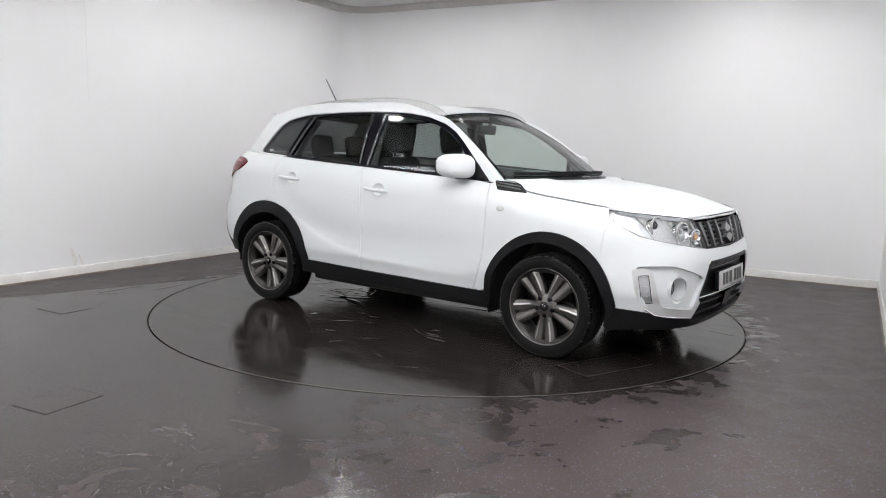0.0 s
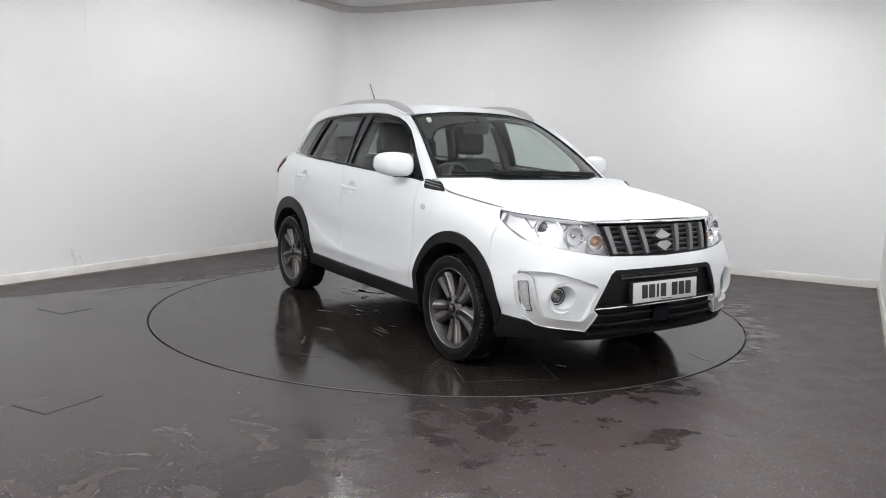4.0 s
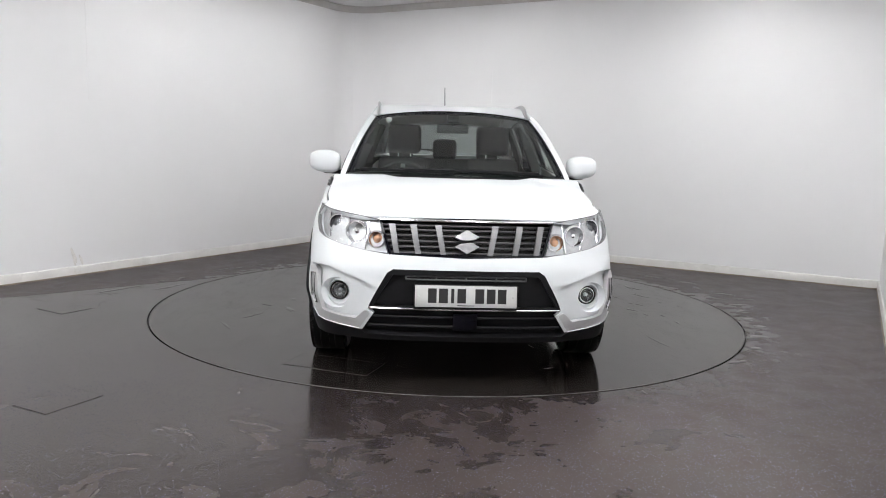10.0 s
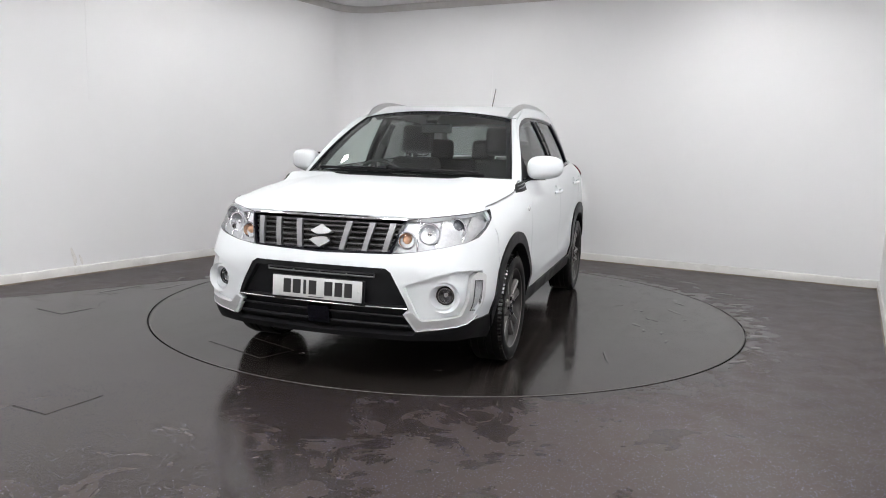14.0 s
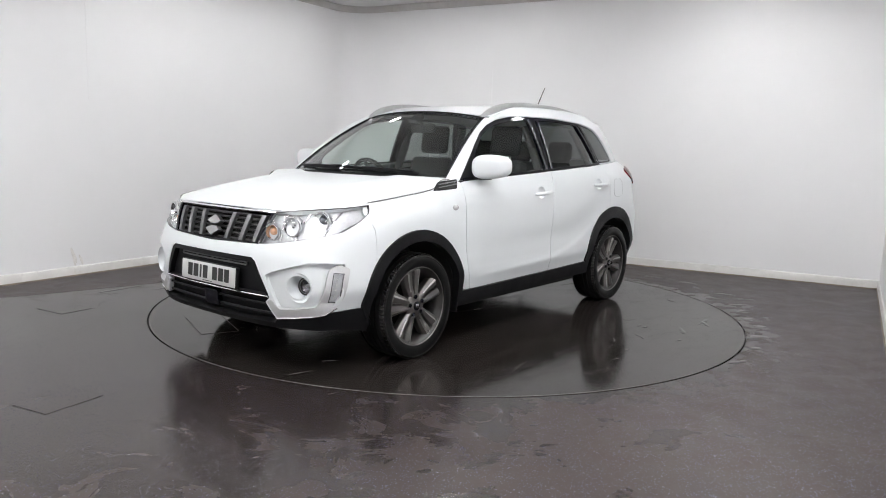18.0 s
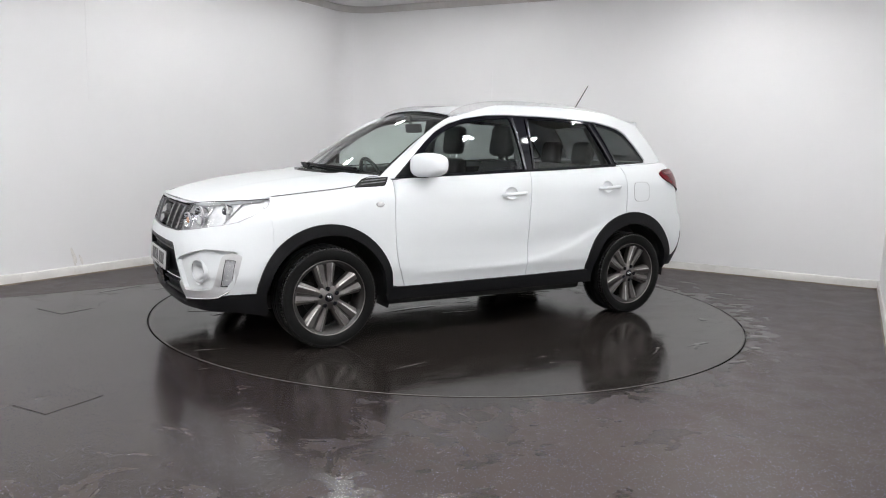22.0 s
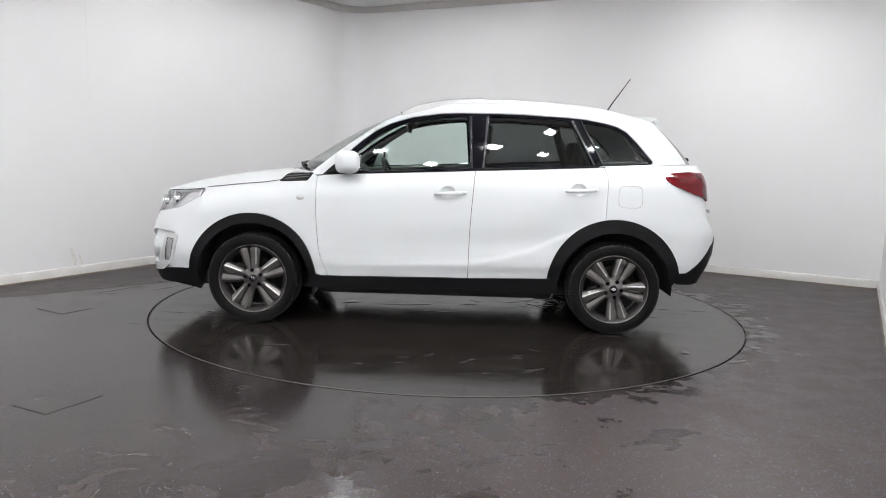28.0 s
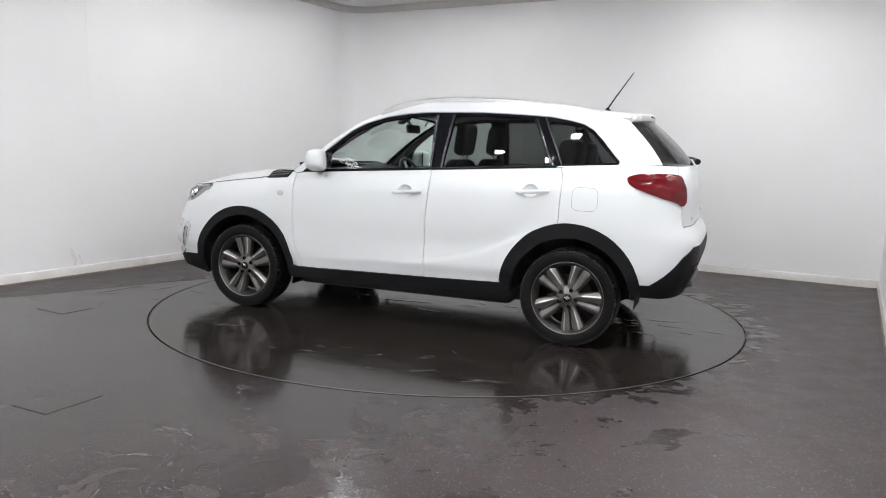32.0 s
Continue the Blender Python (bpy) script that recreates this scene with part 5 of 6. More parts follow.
# fog lamps, daytime lamps and their trims
DRL = [(1.016, 0.577), (1.062, 0.571), (1.034, 0.420), (0.998, 0.423)]
for s in (1, -1):
    pocket = panel("fog_pocket", both(lifted(corner, -0.024), s), POCKET, PAINT, CAR, holes=[[ny(0.667 + 0.066 * math.cos(a), 0.500 + 0.066 * math.sin(a)) for a in np.linspace(0, 2 * math.pi, 24, endpoint=False)]], du=0.03, dv=0.02, depth=0.004, label="white recessed fog lamp surround")
    p = nose(*ny(0.667, 0.503))
    aim = Matrix.Translation((p.x - 0.036, s * 0.667, 0.503)) @ Matrix.Rotation(radians(11 * s), 4, "Z") @ Matrix.Rotation(radians(90), 4, "Y")
    v, f = lathe([(0.080, 0.012), (0.073, 0.005), (0.063, -0.012), (0.054, -0.035), (0.047, -0.060)], aim @ Matrix.Translation((0.005, 0, 0)), 40)
    mesh("fog_bowl", v, f, PAINT, pocket)
    aim = aim @ Matrix.Translation((0.004, 0, -0.028))
    v, f = lathe([(0.052, -0.026), (0.048, -0.012), (0.045, -0.012), (0.044, -0.026)], aim, 32)
    mesh("fog_seal", v, f, DARK, pocket)
    v, f = lathe([(0.044, -0.022), (0.041, -0.014), (0.037, -0.014), (0.036, -0.026)], aim, 32)
    mesh("fog_ring", v, f, CHROME, pocket, "chrome fog lamp ring")
    v, f = lathe([(0.036, -0.030), (0.025, -0.040), (0.008, -0.046), (0.0, -0.046)], aim, 28)
    mesh("fog_reflector", v, f, SMOKED, pocket, "smoked fog lamp bowl")
    v, f = lathe([(0.0, -0.018), (0.02, -0.019), (0.037, -0.022)], aim, 28)
    mesh("fog_glass", v, f, LENS, pocket)
    v, f = lathe([(0.0, -0.022), (0.009, -0.024), (0.011, -0.042)], aim, 16)
    mesh("fog_bulb", v, f, SATIN, pocket)
    trim = [(1.035, 0.622), (1.098, 0.600), (1.082, 0.50), (1.045, 0.396), (0.997, 0.352), (0.85, 0.337), (0.715, 0.322), (0.628, 0.408), (0.660, 0.424), (0.735, 0.374), (0.85, 0.384), (0.965, 0.398), (0.985, 0.50), (1.000, 0.600)]
    tr = panel("fog_trim", both(lifted(corner, 0.004), s), rounded(trim, 0.012, 2), SILVER, CAR, holes=[DRL], du=0.03, dv=0.02, depth=0.024, label="satin silver trim round the daytime lamp")
    panel("daytime_lamp", both(lifted(corner, -0.008), s), DRL, BEZEL, tr, du=0.03, dv=0.02, depth=0.004, label="clear strip daytime lamp")
    panel("daytime_cover", both(lifted(corner, 0.004), s), DRL, LENS, tr, du=0.03, dv=0.02, depth=0.003)
    panel("daytime_rim", both(lifted(corner, 0.0065), s), shrink(DRL, -0.004), DARK, tr, holes=[DRL], du=0.03, dv=0.02, depth=0.01)
    for k in range(5):
        z = 0.455 + k * 0.029
        c0 = both(lifted(corner, -0.006), s)(1.010 + (z - 0.42) * 0.17, z)
        v, f = lathe([(0, 0.004), (0.004, 0.003), (0.005, 0)], Matrix.Translation(c0) @ Matrix.Rotation(radians(55 * s), 4, "Z") @ Matrix.Rotation(radians(90), 4, "Y"), 10)
        mesh("daytime_cell", v, f, PLATE, tr)
    v, f = tube([both(lifted(nose, 0.006), s)(*q) for q in ((0.712, 0.321), (0.85, 0.335), (0.95, 0.345), (1.00, 0.354), (1.045, 0.392))], 0.005, 8)
    mesh("trim_chrome_edge", v, f, CHROME, tr, "chrome lower edge")

# ---------------------------------------------------------------- flank details
for s in (1, -1):
    # side repeater
    p = side(1.013, 0.892)
    v, f = lathe([(0.0, 0.008), (0.018, 0.007), (0.027, 0.003), (0.029, 0.0)], Matrix.Translation((p.x, s * (p.y - 0.001), p.z)) @ Matrix.Rotation(radians(-90 * s), 4, "X") @ Matrix.Diagonal((1, 0.62, 1, 1)), 24)
    mesh("side_repeater", v, f, LENS_GREY, CAR, "clear oval side indicator")
    # wing vent
    def vent(x, z, s=s):
        q = side(x, min(z, top_edge(x) - 0.002))
        return Vector((x, s * (q.y - 0.35 * max(0, z - top_edge(x) + 0.002)), z))
    VENT = [(1.172, 0.994), (1.112, 1.050), (0.930, 1.062), (0.968, 1.006)]
    vp = panel("wing_vent", lifted(vent, 0.002), rounded(VENT, 0.012, 2), BLACK, CAR, du=0.04, dv=0.02, depth=0.02, label="dark wing vent with a chrome fin")
    panel("vent_recess", lifted(vent, 0.004), shrink(rounded(VENT, 0.012, 2), 0.010), DARK, vp, du=0.04, dv=0.02, depth=0.001)
    v, f = tube([lifted(vent, 0.007)(*q) for q in ((1.125, 1.012), (1.05, 1.022), (0.965, 1.031))], 0.0045, 8, 0.8, [0.6, 1, 0.8])
    mesh("vent_fin", v, f, BAR, vp, "satin metal fin")
    v, f = tube([lifted(vent, 0.007)(*q) for q in ((1.118, 1.030), (1.05, 1.038), (0.955, 1.047))], 0.0045, 8, 0.8, [0.6, 1, 0.8])
    mesh("vent_fin", v, f, BAR, vp, "satin metal fin")
    # door handles: bowl, grip
    for (x0, x1, z0, z1, name), ell in zip(HANDLES, BOWLS):
        pts = []
        for k in range(9):
            t = k / 8
            q = side(x0 + (x1 - x0) * t, z0 + (z1 - z0) * t)
            lift = 0.006 + 0.030 * math.sin(math.pi * min(max((t - 0.02) / 0.96, 0), 1)) ** 0.5
            pts.append((q.x, s * (q.y + lift), q.z))
        v, f = tube(pts, 0.010, 10, 1.35, [0.7, 0.95, 1, 1, 1, 1, 1.05, 1, 0.75])
        grip = mesh(name, v, f, PAINT, CAR, "white pull door handle")
        xm, zm = x0 + (x1 - x0) * 0.42, (z0 + z1) / 2

        def dish(x, z, xm=xm, zm=zm):
            q = side(x, z)
            r2 = ((x - xm) / 0.052) ** 2 + ((z - zm - 0.004) / 0.043) ** 2
            return Vector((x, s * (q.y + 0.0006 - 0.026 * max(0.0, 1 - r2) ** 0.8), z))
        panel("handle_bowl", dish, ell, PAINT, grip, du=0.012, dv=0.010, depth=0.0)
        q = side(x1 + 0.018, z1)
        v, f = lathe([(0, 0.003), (0.007, 0.002), (0.008, 0)], Matrix.Translation((q.x, s * (q.y + 0.030), q.z)) @ Matrix.Rotation(radians(-90 * s), 4, "X"), 14)
        mesh("lock_cap", v, f, PAINT, grip)
    # black wedge at the front of the window and the mirror
    panel("mirror_base", both(lifted(house, 0.004), s), [(0.872, 1.052), (0.775, 1.143), (0.690, 1.218), (0.700, 1.064)], BLACK, CAR, du=0.04, dv=0.03, depth=0.012, label="black triangular mirror mount")
    # mirror housing: a rounded, tapered shell
    vv, ff = [], []
    nu, nv = 22, 14
    for i in range(nv + 1):
        ph = math.pi * i / nv - math.pi / 2
        for j in range(nu):
            th = 2 * math.pi * j / nu
            cu, su = math.cos(th), math.sin(th)
            e = 0.64
            cx = math.copysign(abs(cu) ** e, cu) * abs(math.cos(ph)) ** e
            cy = math.copysign(abs(su) ** e, su) * abs(math.cos(ph)) ** e
            cz = math.copysign(abs(math.sin(ph)) ** e, math.sin(ph))
            yy = 0.895 + 0.112 * cy
            zz = 1.142 + 0.079 * cz * (1 - 0.16 * (cy if cy > 0 else 0)) + 0.004 * cy
            xx = 0.686 + (0.080 if cx > 0 else 0.078) * cx - 0.035 * cy
            vv.append((xx, s * yy, zz))
    for i in range(nv):
        for j in range(nu):
            q = (i * nu + j, i * nu + (j + 1) % nu, (i + 1) * nu + (j + 1) % nu, (i + 1) * nu + j)
            ff.append(q if s > 0 else q[::-1])
    mir = mesh("door_mirror", vv, ff, PAINT, CAR, "white door mirror on a black arm", sharp=70)
    v, f = tube([(0.735, s * 0.775, 1.075), (0.715, s * 0.83, 1.070), (0.70, s * 0.90, 1.074)], 0.024, 10, 0.6)
    mesh("mirror_arm", v, f, BLACK, mir)
    part("mirror_glass", box_bm((0.004, 0.135, 0.100), (0.622, s * 0.890, 1.142), (0, 0, -17 * s), 0.0015), CHROME, mir)
    part("mirror_rim", box_bm((0.010, 0.150, 0.114), (0.628, s * 0.890, 1.142), (0, 0, -17 * s), 0.004), BLACK, mir)
    # roof rails: a silver bar on fins that taper into the roof
    rail_z = curve([-1.29, -1.22, -1.10, -0.80, -0.35, -0.08, 0.10, 0.24, 0.31, 0.355], [1.490, 1.510, 1.536, 1.574, 1.595, 1.591, 1.571, 1.538, 1.510, 1.482])
    rail_y = lambda x: 0.546 + 0.024 * math.sin(math.pi * min(max((0.355 - x) / 1.645, 0), 1))
    pts = [(x, s * rail_y(x), rail_z(x)) for x in np.linspace(0.355, -1.29, 40)]
    v, f = tube(pts, 0.0095, 10, 1.3, [0.35, 0.6, 0.85] + [1] * 34 + [0.85, 0.6, 0.35])
    rail = mesh("roof_rail", v, f, RAIL, CAR, "satin silver roof rail")
    for x0, x1, num in ((0.345, -1.275, 40),):
        vv, ff = [], []
        for k in range(num + 1):
            x = x0 + (x1 - x0) * k / num
            y, z = rail_y(x), rail_z(x)
            low = min(z - 0.004, roof(x, min(y / roof_w(x), 1.0)).z - 0.004)
            vv += [(x, s * (y - 0.009), z), (x, s * (y - 0.012), low), (x, s * (y + 0.012), low), (x, s * (y + 0.009), z)]
        for k in range(num):
            for i in range(4):
                q = k * 4
                ff.append((q + i, q + (i + 1) % 4, q + 4 + (i + 1) % 4, q + 4 + i))
        mesh("rail_foot", vv, ff, RAIL, rail, sharp=40)
    # rounded black edges of the door frames on the centre and rear pillars
    for edge in (((-0.158, 1.120), (-0.146, 1.30), (-0.135, 1.480)), ((-0.232, 1.126), (-0.245, 1.30), (-0.258, 1.482)), ((-1.000, 1.166), (-0.925, 1.315), (-0.850, 1.466))):
        v, f = tube([both(lifted(house, -0.008), s)(*[edge[0][c] * (1 - t) ** 2 + (2 * edge[1][c] - (edge[0][c] + edge[2][c]) / 2) * 2 * t * (1 - t) + edge[2][c] * t * t for c in (0, 1)]) for t in np.linspace(0, 1, 16)], 0.010, 14)
        mesh("door_frame_edge", v, f, GLOSSEDGE, CAR)
    # waist moulding below the side windows
    v, f = tube([lifted(house, 0.004)(x, belt(x) + 0.003) * 1.0 for x in np.linspace(0.84, -1.03, 30)], 0.0075, 8, 1.3)
    mesh("waist_moulding", [Vector((q[0], s * q[1], q[2])) for q in v], f, GLOSSBLACK, CAR)
    # shut line of the third window
    v, f = tube([both(lifted(house, -0.004), s)(*q) for q in ((-0.905, 1.482), (-0.955, 1.38), (-1.01, 1.27), (-1.062, 1.160))], 0.0045, 8)
    mesh("quarter_seal", v, f, CABIN, CAR)
    # tail lamp
    TL = [tx(-1.475, 1.096), tx(-1.535, 1.118), tx(-1.65, 1.126), ty(0.66, 1.122), ty(0.615, 1.110), ty(0.585, 1.04), ty(0.60, 0.955), ty(0.655, 0.928), tx(-1.79, 0.945), tx(-1.68, 0.985), tx(-1.56, 1.030), tx(-1.50, 1.062)]
    tl = panel("tail_lamp", both(lifted(tail, 0.012), s), rounded(TL, 0.02, 2), REDLENS, CAR, du=0.03, dv=0.02, depth=0.035, label="red wrap-round tail lamp")
    panel("lamp_band", both(lifted(tail, 0.014), s), [tx(-1.54, 1.098), tx(-1.65, 1.108), ty(0.68, 1.106), ty(0.665, 1.088), tx(-1.66, 1.090), tx(-1.54, 1.082)], REDDEEP, tl, du=0.03, dv=0.015, depth=0.002)
    # rear reflector and bumper crease
    panel("bumper_reflector", both(lifted(tail, 0.010), s), [ty(0.46, 0.560), ty(0.58, 0.560), ty(0.58, 0.53), ty(0.46, 0.53)], REDLENS, CAR, du=0.03, dv=0.02, depth=0.006)

for dx, w in ((0.0, 0.020), (0.028, 0.016)):
    c0 = both(lifted(house, -0.002), -1)(-1.285 + dx, 1.198)
    part("window_sticker", box_bm((w, 0.002, 0.013), tuple(c0), (-25, 0, 0)), PLATE, CAR, "tiny white window sticker as a plain bar")

# fuel flap on the left flank
flap = rounded([(-1.156, 1.032), (-1.320, 1.032), (-1.320, 0.884), (-1.156, 0.884)], 0.045, 5)
panel("fuel_flap_gap", lifted(side, 0.0012), flap, SHUT, CAR, holes=[shrink(flap, 0.0042)], du=0.02, dv=0.02, depth=0.001)
panel("fuel_flap", lifted(side, 0.0008), shrink(flap, 0.0045), PAINT, CAR, du=0.03, dv=0.03, depth=0.003, label="white square fuel flap")

# aerial
ant = lathe([(0.0, 0.030), (0.010, 0.028), (0.022, 0.008), (0.030, 0.0)], Matrix.Translation((-1.205, 0, roof_c(-1.205) - 0.003)), 20)
aerial = mesh("aerial", ant[0], ant[1], BLACK, CAR, "thin black roof aerial")
v, f = tube([(-1.207, 0, 1.572), (-1.245, 0, 1.632), (-1.375, 0, 1.822)], 0.0045, 8, 1, [1.4, 1, 0.7])
mesh("aerial_rod", v, f, BLACK, aerial)

# cowl and wipers
vv, ff = [], []
for k in range(17):
    u = -1.0 + k / 8
    a = screen(u * 0.99, 0.03)
    b = Vector((1.245 - 0.255 * u * u, 0.715 * u, 0.0))
    b.z = hood(b.x, b.y).z - 0.022
    vv += [a, (a + b) / 2 - Vector((0, 0, 0.012)), b]
for k in range(16):
    for i in range(2):
        q = k * 3 + i
        ff.append((q, q + 1, q + 4, q + 3))
mesh("cowl_panel", vv, ff, BLACK, CAR, "black cowl panel below the windscreen")
for y0, y1, v0, v1 in ((0.52, -0.12, 0.03, 0.045), (-0.05, -0.62, 0.03, 0.05)):
    arm = [lifted(screen, 0.022)(y0 / 0.715 + (y1 - y0) / 0.715 * t, v0 + (v1 - v0) * t) for t in np.linspace(0, 0.55, 5)]
    v, f = tube(arm, 0.009, 8, 0.7, [1.6, 1.1, 1, 0.9, 0.8])
    wip = mesh("wiper", v, f, BLACK, CAR, "black windscreen wiper")
    blade = [lifted(screen, 0.012)(y0 / 0.715 + (y1 - y0) / 0.715 * t, v0 - 0.01 + (v1 - v0 + 0.015) * t) for t in np.linspace(-0.05, 1.0, 10)]
    v, f = tube(blade, 0.007, 8, 1.4)
    mesh("wiper_blade", v, f, BLACK, wip)

# ---------------------------------------------------------------- rear details
vv, ff = [], []
for k in range(13):
    u = -1 + k / 6
    vv += [roof(-1.43, u * 0.92), Vector((-1.520 + 0.05 * u * u, 0.505 * u, 1.527 - 0.022 * u * u)), Vector((-1.532 + 0.05 * u * u, 0.50 * u, 1.520 - 0.022 * u * u)),
           Vector((-1.529 + 0.05 * u * u, 0.50 * u, 1.500 - 0.022 * u * u)), lifted(rear_screen, -0.01)(u * 0.985, 0.985)]
for k in range(12):
    for i in range(4):
        q = k * 5 + i
        ff.append((q, q + 1, q + 6, q + 5))
ff += [(0, 4, 3, 2, 1), (60, 61, 62, 63, 64)]
spoiler = mesh("roof_spoiler", vv, ff, PAINT, CAR, sharp=50)
part("high_brake_lamp", box_bm((0.014, 0.22, 0.014), (-1.525, 0, 1.508), bevel=0.004), REDLENS, spoiler)
for s in (1, -1):
    # D-pillar face between the frame and the rear screen
    vv, ff = [], []
    for k in range(9):
        t = k / 8
        i = (1 - t) * (len(D_LINE) - 1)
        j = min(int(i), len(D_LINE) - 2)
        x, z = [D_LINE[j][c] + (D_LINE[j + 1][c] - D_LINE[j][c]) * (i - j) for c in (0, 1)]
        a, b = house(x, z), rear_screen(0.97, t)
        for w in (0, 0.33, 0.66, 1):
            p = a.lerp(b, w) + Vector((-0.012, 0.012, 0)) * math.sin(math.pi * w)
            vv.append((p.x, s * p.y, p.z))
    for k in range(8):
        for w in range(3):
            q = (k * 4 + w, k * 4 + w + 1, k * 4 + w + 5, k * 4 + w + 4)
            ff.append(q if s > 0 else q[::-1])
    mesh("rear_pillar", vv, ff, PAINT, CAR, sharp=60)
v, f = tube([lifted(rear_screen, 0.03)(0.0, 0.02), lifted(rear_screen, 0.025)(-0.30, 0.10), lifted(rear_screen, 0.02)(-0.6, 0.14)], 0.009, 8, 1, [2.4, 1, 0.7])
mesh("rear_wiper", v, f, BLACK, CAR, "black rear wiper")
for y, w in ((0.50, 0.14), (-0.48, 0.16)):
    part("gate_mark", box_bm((0.004, w, 0.022), (-1.889 + 0.02, y, 0.855), bevel=0.001), SATIN, CAR)
part("skid_plate", box_bm((0.10, 0.70, 0.05), (-1.84, 0, 0.39), (0, 18, 0), 0.015), SEAL, CAR)

# ---------------------------------------------------------------- cabin
def seat(x, y, wide, name, back_h=0.56):
    e = new(name)
    e.parent = CAR
    tagged(e, "dark cloth car seat with a head restraint")
    part("cushion", box_bm((0.50, wide, 0.16), (x + 0.16, y, 0.60), (0, -6, 0), 0.05, 3), CLOTH, e)
    part("backrest", box_bm((0.13, wide, back_h), (x - 0.14, y, 0.90), (0, -14, 0), 0.05, 3, 0.86), CLOTH, e)
    return e


def head_rest(e, x, y, z, w=0.25):
    part("head_restraint", box_bm((0.09, w, 0.19 if w < 0.25 else 0.235), (x, y, z), (0, -8, 0), 0.045, 4), CLOTH, e)
    for d in (-0.05, 0.05):
        v, f = tube([(x + 0.01, y + d, z - 0.18), (x, y + d, z - 0.02)], 0.006, 8)
        mesh("restraint_post", v, f, CHROME, e)


for y in (0.36, -0.36):
    e = seat(-0.02, y, 0.48, "front_seat")
    head_rest(e, -0.25, y, 1.318, 0.27)
e = seat(-0.80, 0.0, 1.22, "rear_seat", back_h=0.52)
for y in (0.40, 0.0, -0.40):
    head_rest(e, -1.01, y, 1.235, 0.22)

dash = new("dashboard")
dash.parent = CAR
tagged(dash, "black moulded dashboard with a steering wheel")
vv, ff = [], []
for k in range(9):
    u = -1 + k / 4
    for x, z in ((1.08 - 0.30 * u * u, 1.055), (0.86 - 0.06 * u * u, 1.075), (0.72, 1.055), (0.66, 1.0), (0.68, 0.80), (0.74, 0.55)):
        hump = 0.045 * math.exp(-((0.70 * u + 0.36) / 0.16) ** 2) if 0.65 < x < 0.9 and z > 1.02 else 0
        vv.append((x, 0.70 * u, z + hump))
for k in range(8):
    for i in range(5):
        q = k * 6 + i
        ff.append((q, q + 1, q + 7, q + 6))
mesh("dash_top", vv, ff, CABIN, dash)
part("centre_stack", box_bm((0.10, 0.26, 0.34), (0.65, 0, 0.88), (0, 8, 0), 0.02), GLOSSBLACK, dash)
ring = []
aim = Matrix.Translation((0.50, -0.36, 0.985)) @ Matrix.Rotation(radians(-66), 4, "Y")
for k in range(41):
    a = 2 * math.pi * k / 40
    ring.append(aim @ Vector((0.180 * math.cos(a), 0.180 * math.sin(a), 0)))
v, f = tube(ring, 0.015, 10)
wheel_rim = mesh("steering_wheel", v, f, CABIN, dash)
bm = box_bm((0.12, 0.13, 0.04), (0, 0, -0.02), bevel=0.015)
bm.transform(aim)
part("wheel_boss", bm, CABIN, wheel_rim)
for a in (0, 180, -90):
    bm = box_bm((0.11, 0.030, 0.014), (0.115, 0, -0.012), bevel=0.004)
    bm.transform(aim @ Matrix.Rotation(radians(a + 90), 4, "Z"))
    part("wheel_spoke", bm, SATIN, wheel_rim)
v, f = tube([(0.50, -0.36, 0.985), (0.70, -0.36, 0.90)], 0.03, 10)
mesh("steering_column", v, f, CABIN, dash)

mirror = part("cabin_mirror", box_bm((0.025, 0.235, 0.068), (0.335, 0, 1.395), (0, 10, 0), 0.011, 3), CABIN, CAR, "black rear-view mirror behind the windscreen")
v, f = tube([(0.345, 0, 1.42), (0.40, 0, 1.468)], 0.010, 8)
mesh("mirror_stalk", v, f, CABIN, mirror)
part("mirror_sensor_box", box_bm((0.09, 0.09, 0.03), (0.415, 0, 1.462), (0, 28, 0), 0.01), CABIN, mirror)
v, f = lathe([(0, 0.001), (0.020, 0.001), (0.022, 0)], Matrix.Translation(lifted(screen, -0.004)(-0.80, 0.885)) @ Matrix.Rotation(radians(60), 4, "Y"), 20)
mesh("windscreen_sticker", v, f, PLATE, CAR, "small round white sticker")

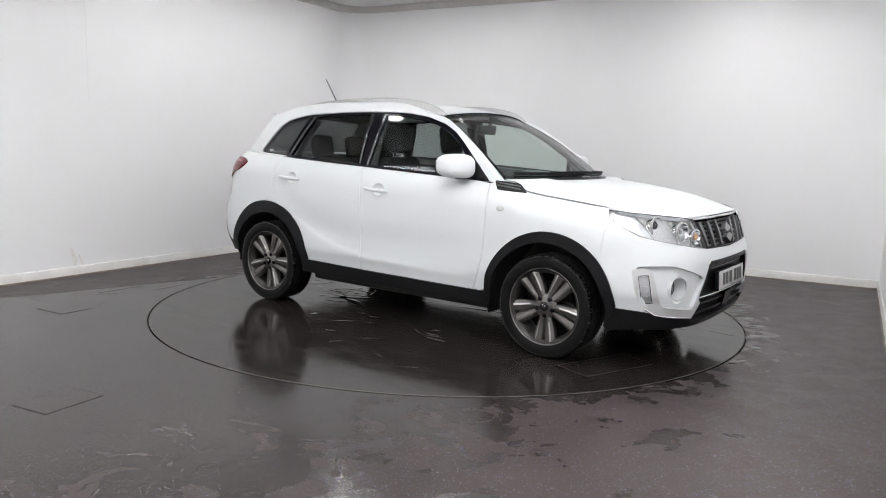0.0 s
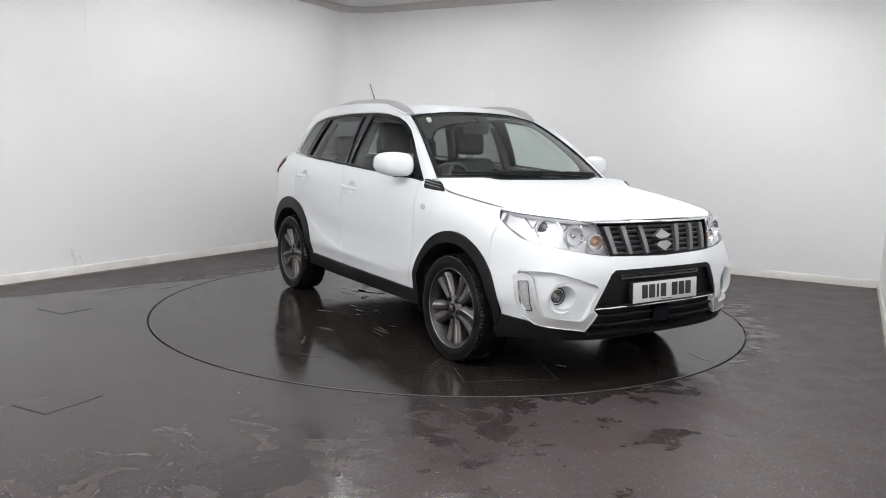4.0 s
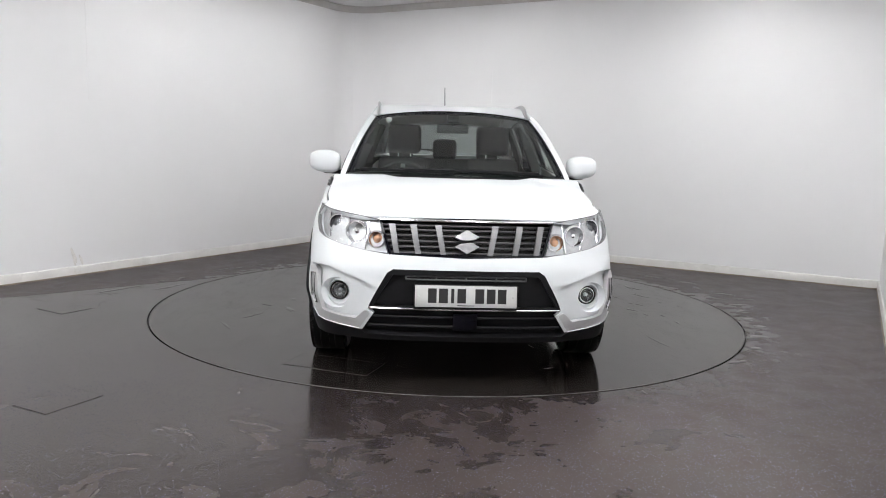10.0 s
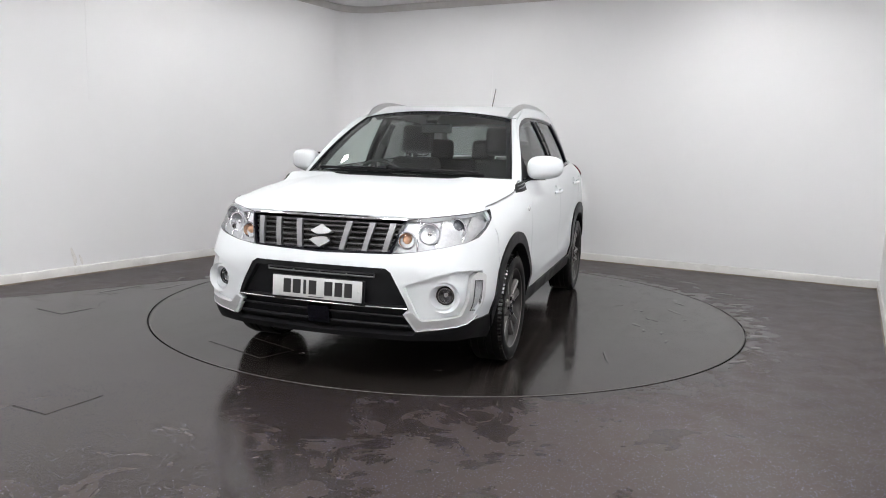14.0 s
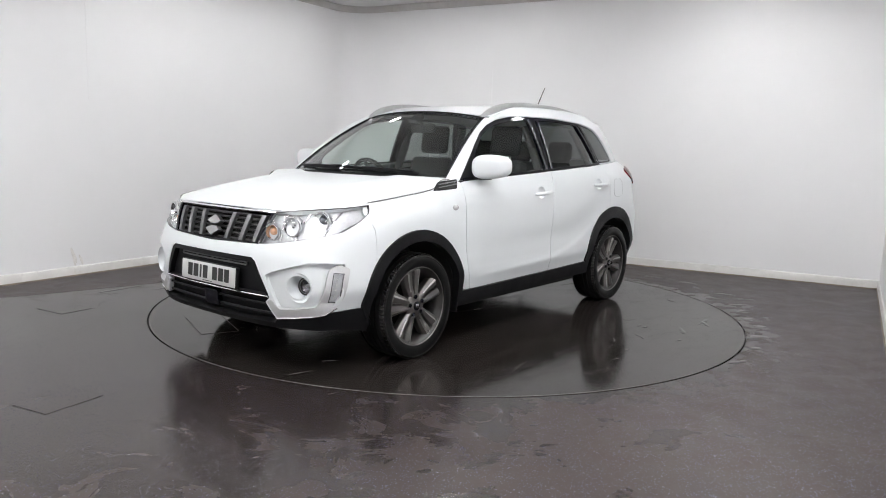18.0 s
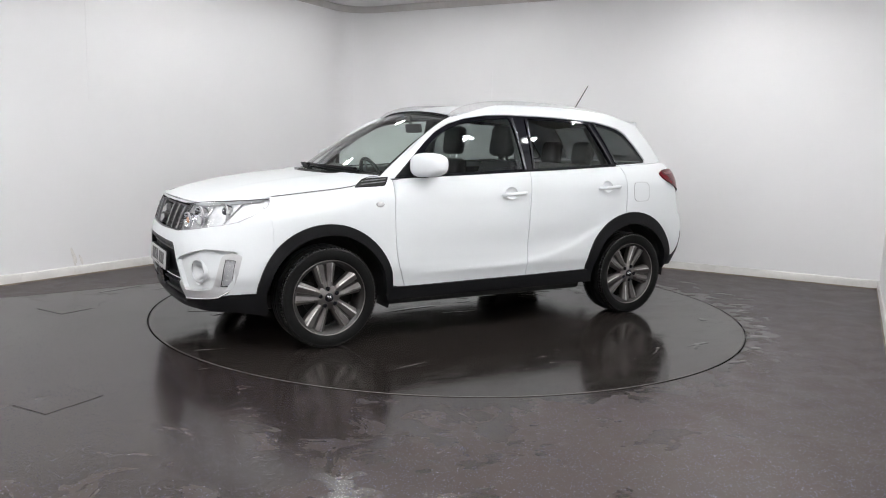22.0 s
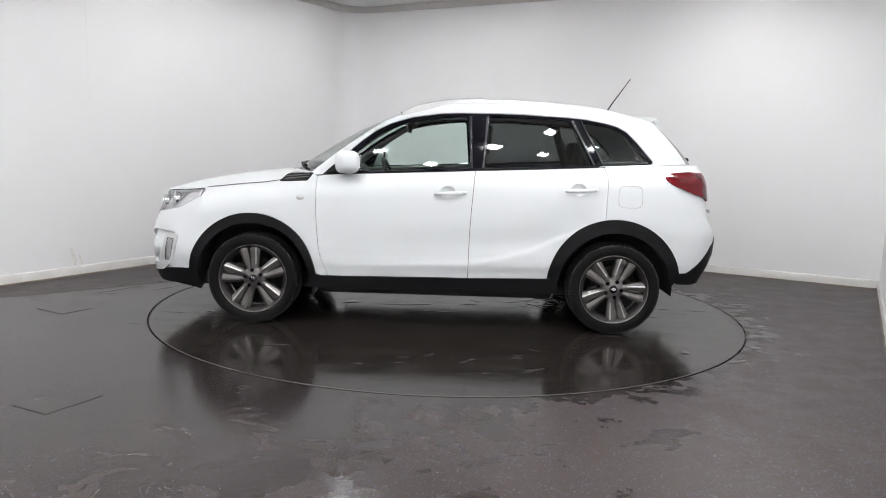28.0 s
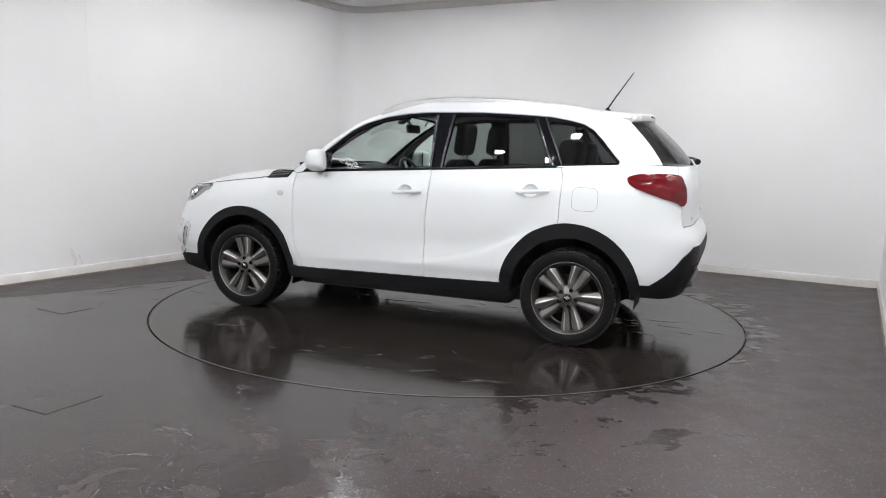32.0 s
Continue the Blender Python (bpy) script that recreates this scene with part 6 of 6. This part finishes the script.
LIN = [(x, -0.93) for x in np.linspace(0.26, -1.45, 12)] + [(x, 0.93) for x in np.linspace(-1.45, 0.26, 12)]
panel("roof_lining", lambda x, v: roof(x, v) - Vector((0, 0, 0.035)), LIN, LINER, CAR, du=0.12, dv=0.15, depth=0.004, out_from=Vector((0, 0, 3)))
for s in (1, -1):
    trim = [(0.80, 1.045), (-1.0, 1.14), (-1.0, 0.86), (-0.66, 0.66), (-0.62, 0.50), (0.74, 0.50), (0.80, 0.62)]
    panel("door_trim", both(lifted(side, -0.075), s), trim, CABIN, CAR, du=0.15, dv=0.08, depth=0.01)
    v, f = tube([both(lifted(house, -0.085), s)(*q) for q in ((-0.185, 1.09), (-0.19, 1.30), (-0.195, 1.47))], 0.042, 8, 0.6)
    mesh("centre_pillar_trim", v, f, CABIN, CAR)
    v, f = tube([both(lifted(house, -0.075), s)(*q) for q in ((-1.02, 1.13), (-0.95, 1.30), (-0.89, 1.47))], 0.040, 8, 0.6)
    mesh("rear_pillar_trim", v, f, CABIN, CAR)
    pts = [A_LINE[k] for k in range(len(A_LINE))]
    v, f = tube([both(lifted(house, -0.045), s)(x - 0.05, z - 0.005) for x, z in pts], 0.032, 8, 0.7)
    mesh("front_pillar_trim", v, f, CABIN, CAR)
    qt = [(-1.06, 1.13), (-1.06, 0.84), (-1.62, 0.84), (-1.62, 1.15)]
    panel("boot_trim", both(lambda x, z: side(x, z) - Vector((0, 0.07, 0)), s), qt, CABIN, CAR, du=0.12, dv=0.10, depth=0.01)

# ---------------------------------------------------------------- turning
YC = -0.0102
HEADING = [(0, -35.60), (2, -45.87), (3.5, -53.64), (5.5, -63.91), (8, -76.85), (11, -92.37), (14, -107.83), (16.5, -120.69), (18, -128.42), (19.5, -136.06),
           (21, -143.91), (22.5, -151.96), (24, -159.84), (25.5, -167.81), (27.5, -178.15), (29, -185.80), (30.5, -193.61), (32, -201.26)]


def motions():
    """The turntable carries the car round at a steady pace."""
    rows, disc = [], []
    for t, a in HEADING:
        r = Matrix.Rotation(radians(a), 4, "Z")
        rows.append((t, r @ Matrix.Translation((0, YC, 0))))
        disc.append((t, Matrix.Translation((0, DISC_Y, 0)) @ r))
    walk(CAR, rows)
    walk(TABLE, disc)


motions()
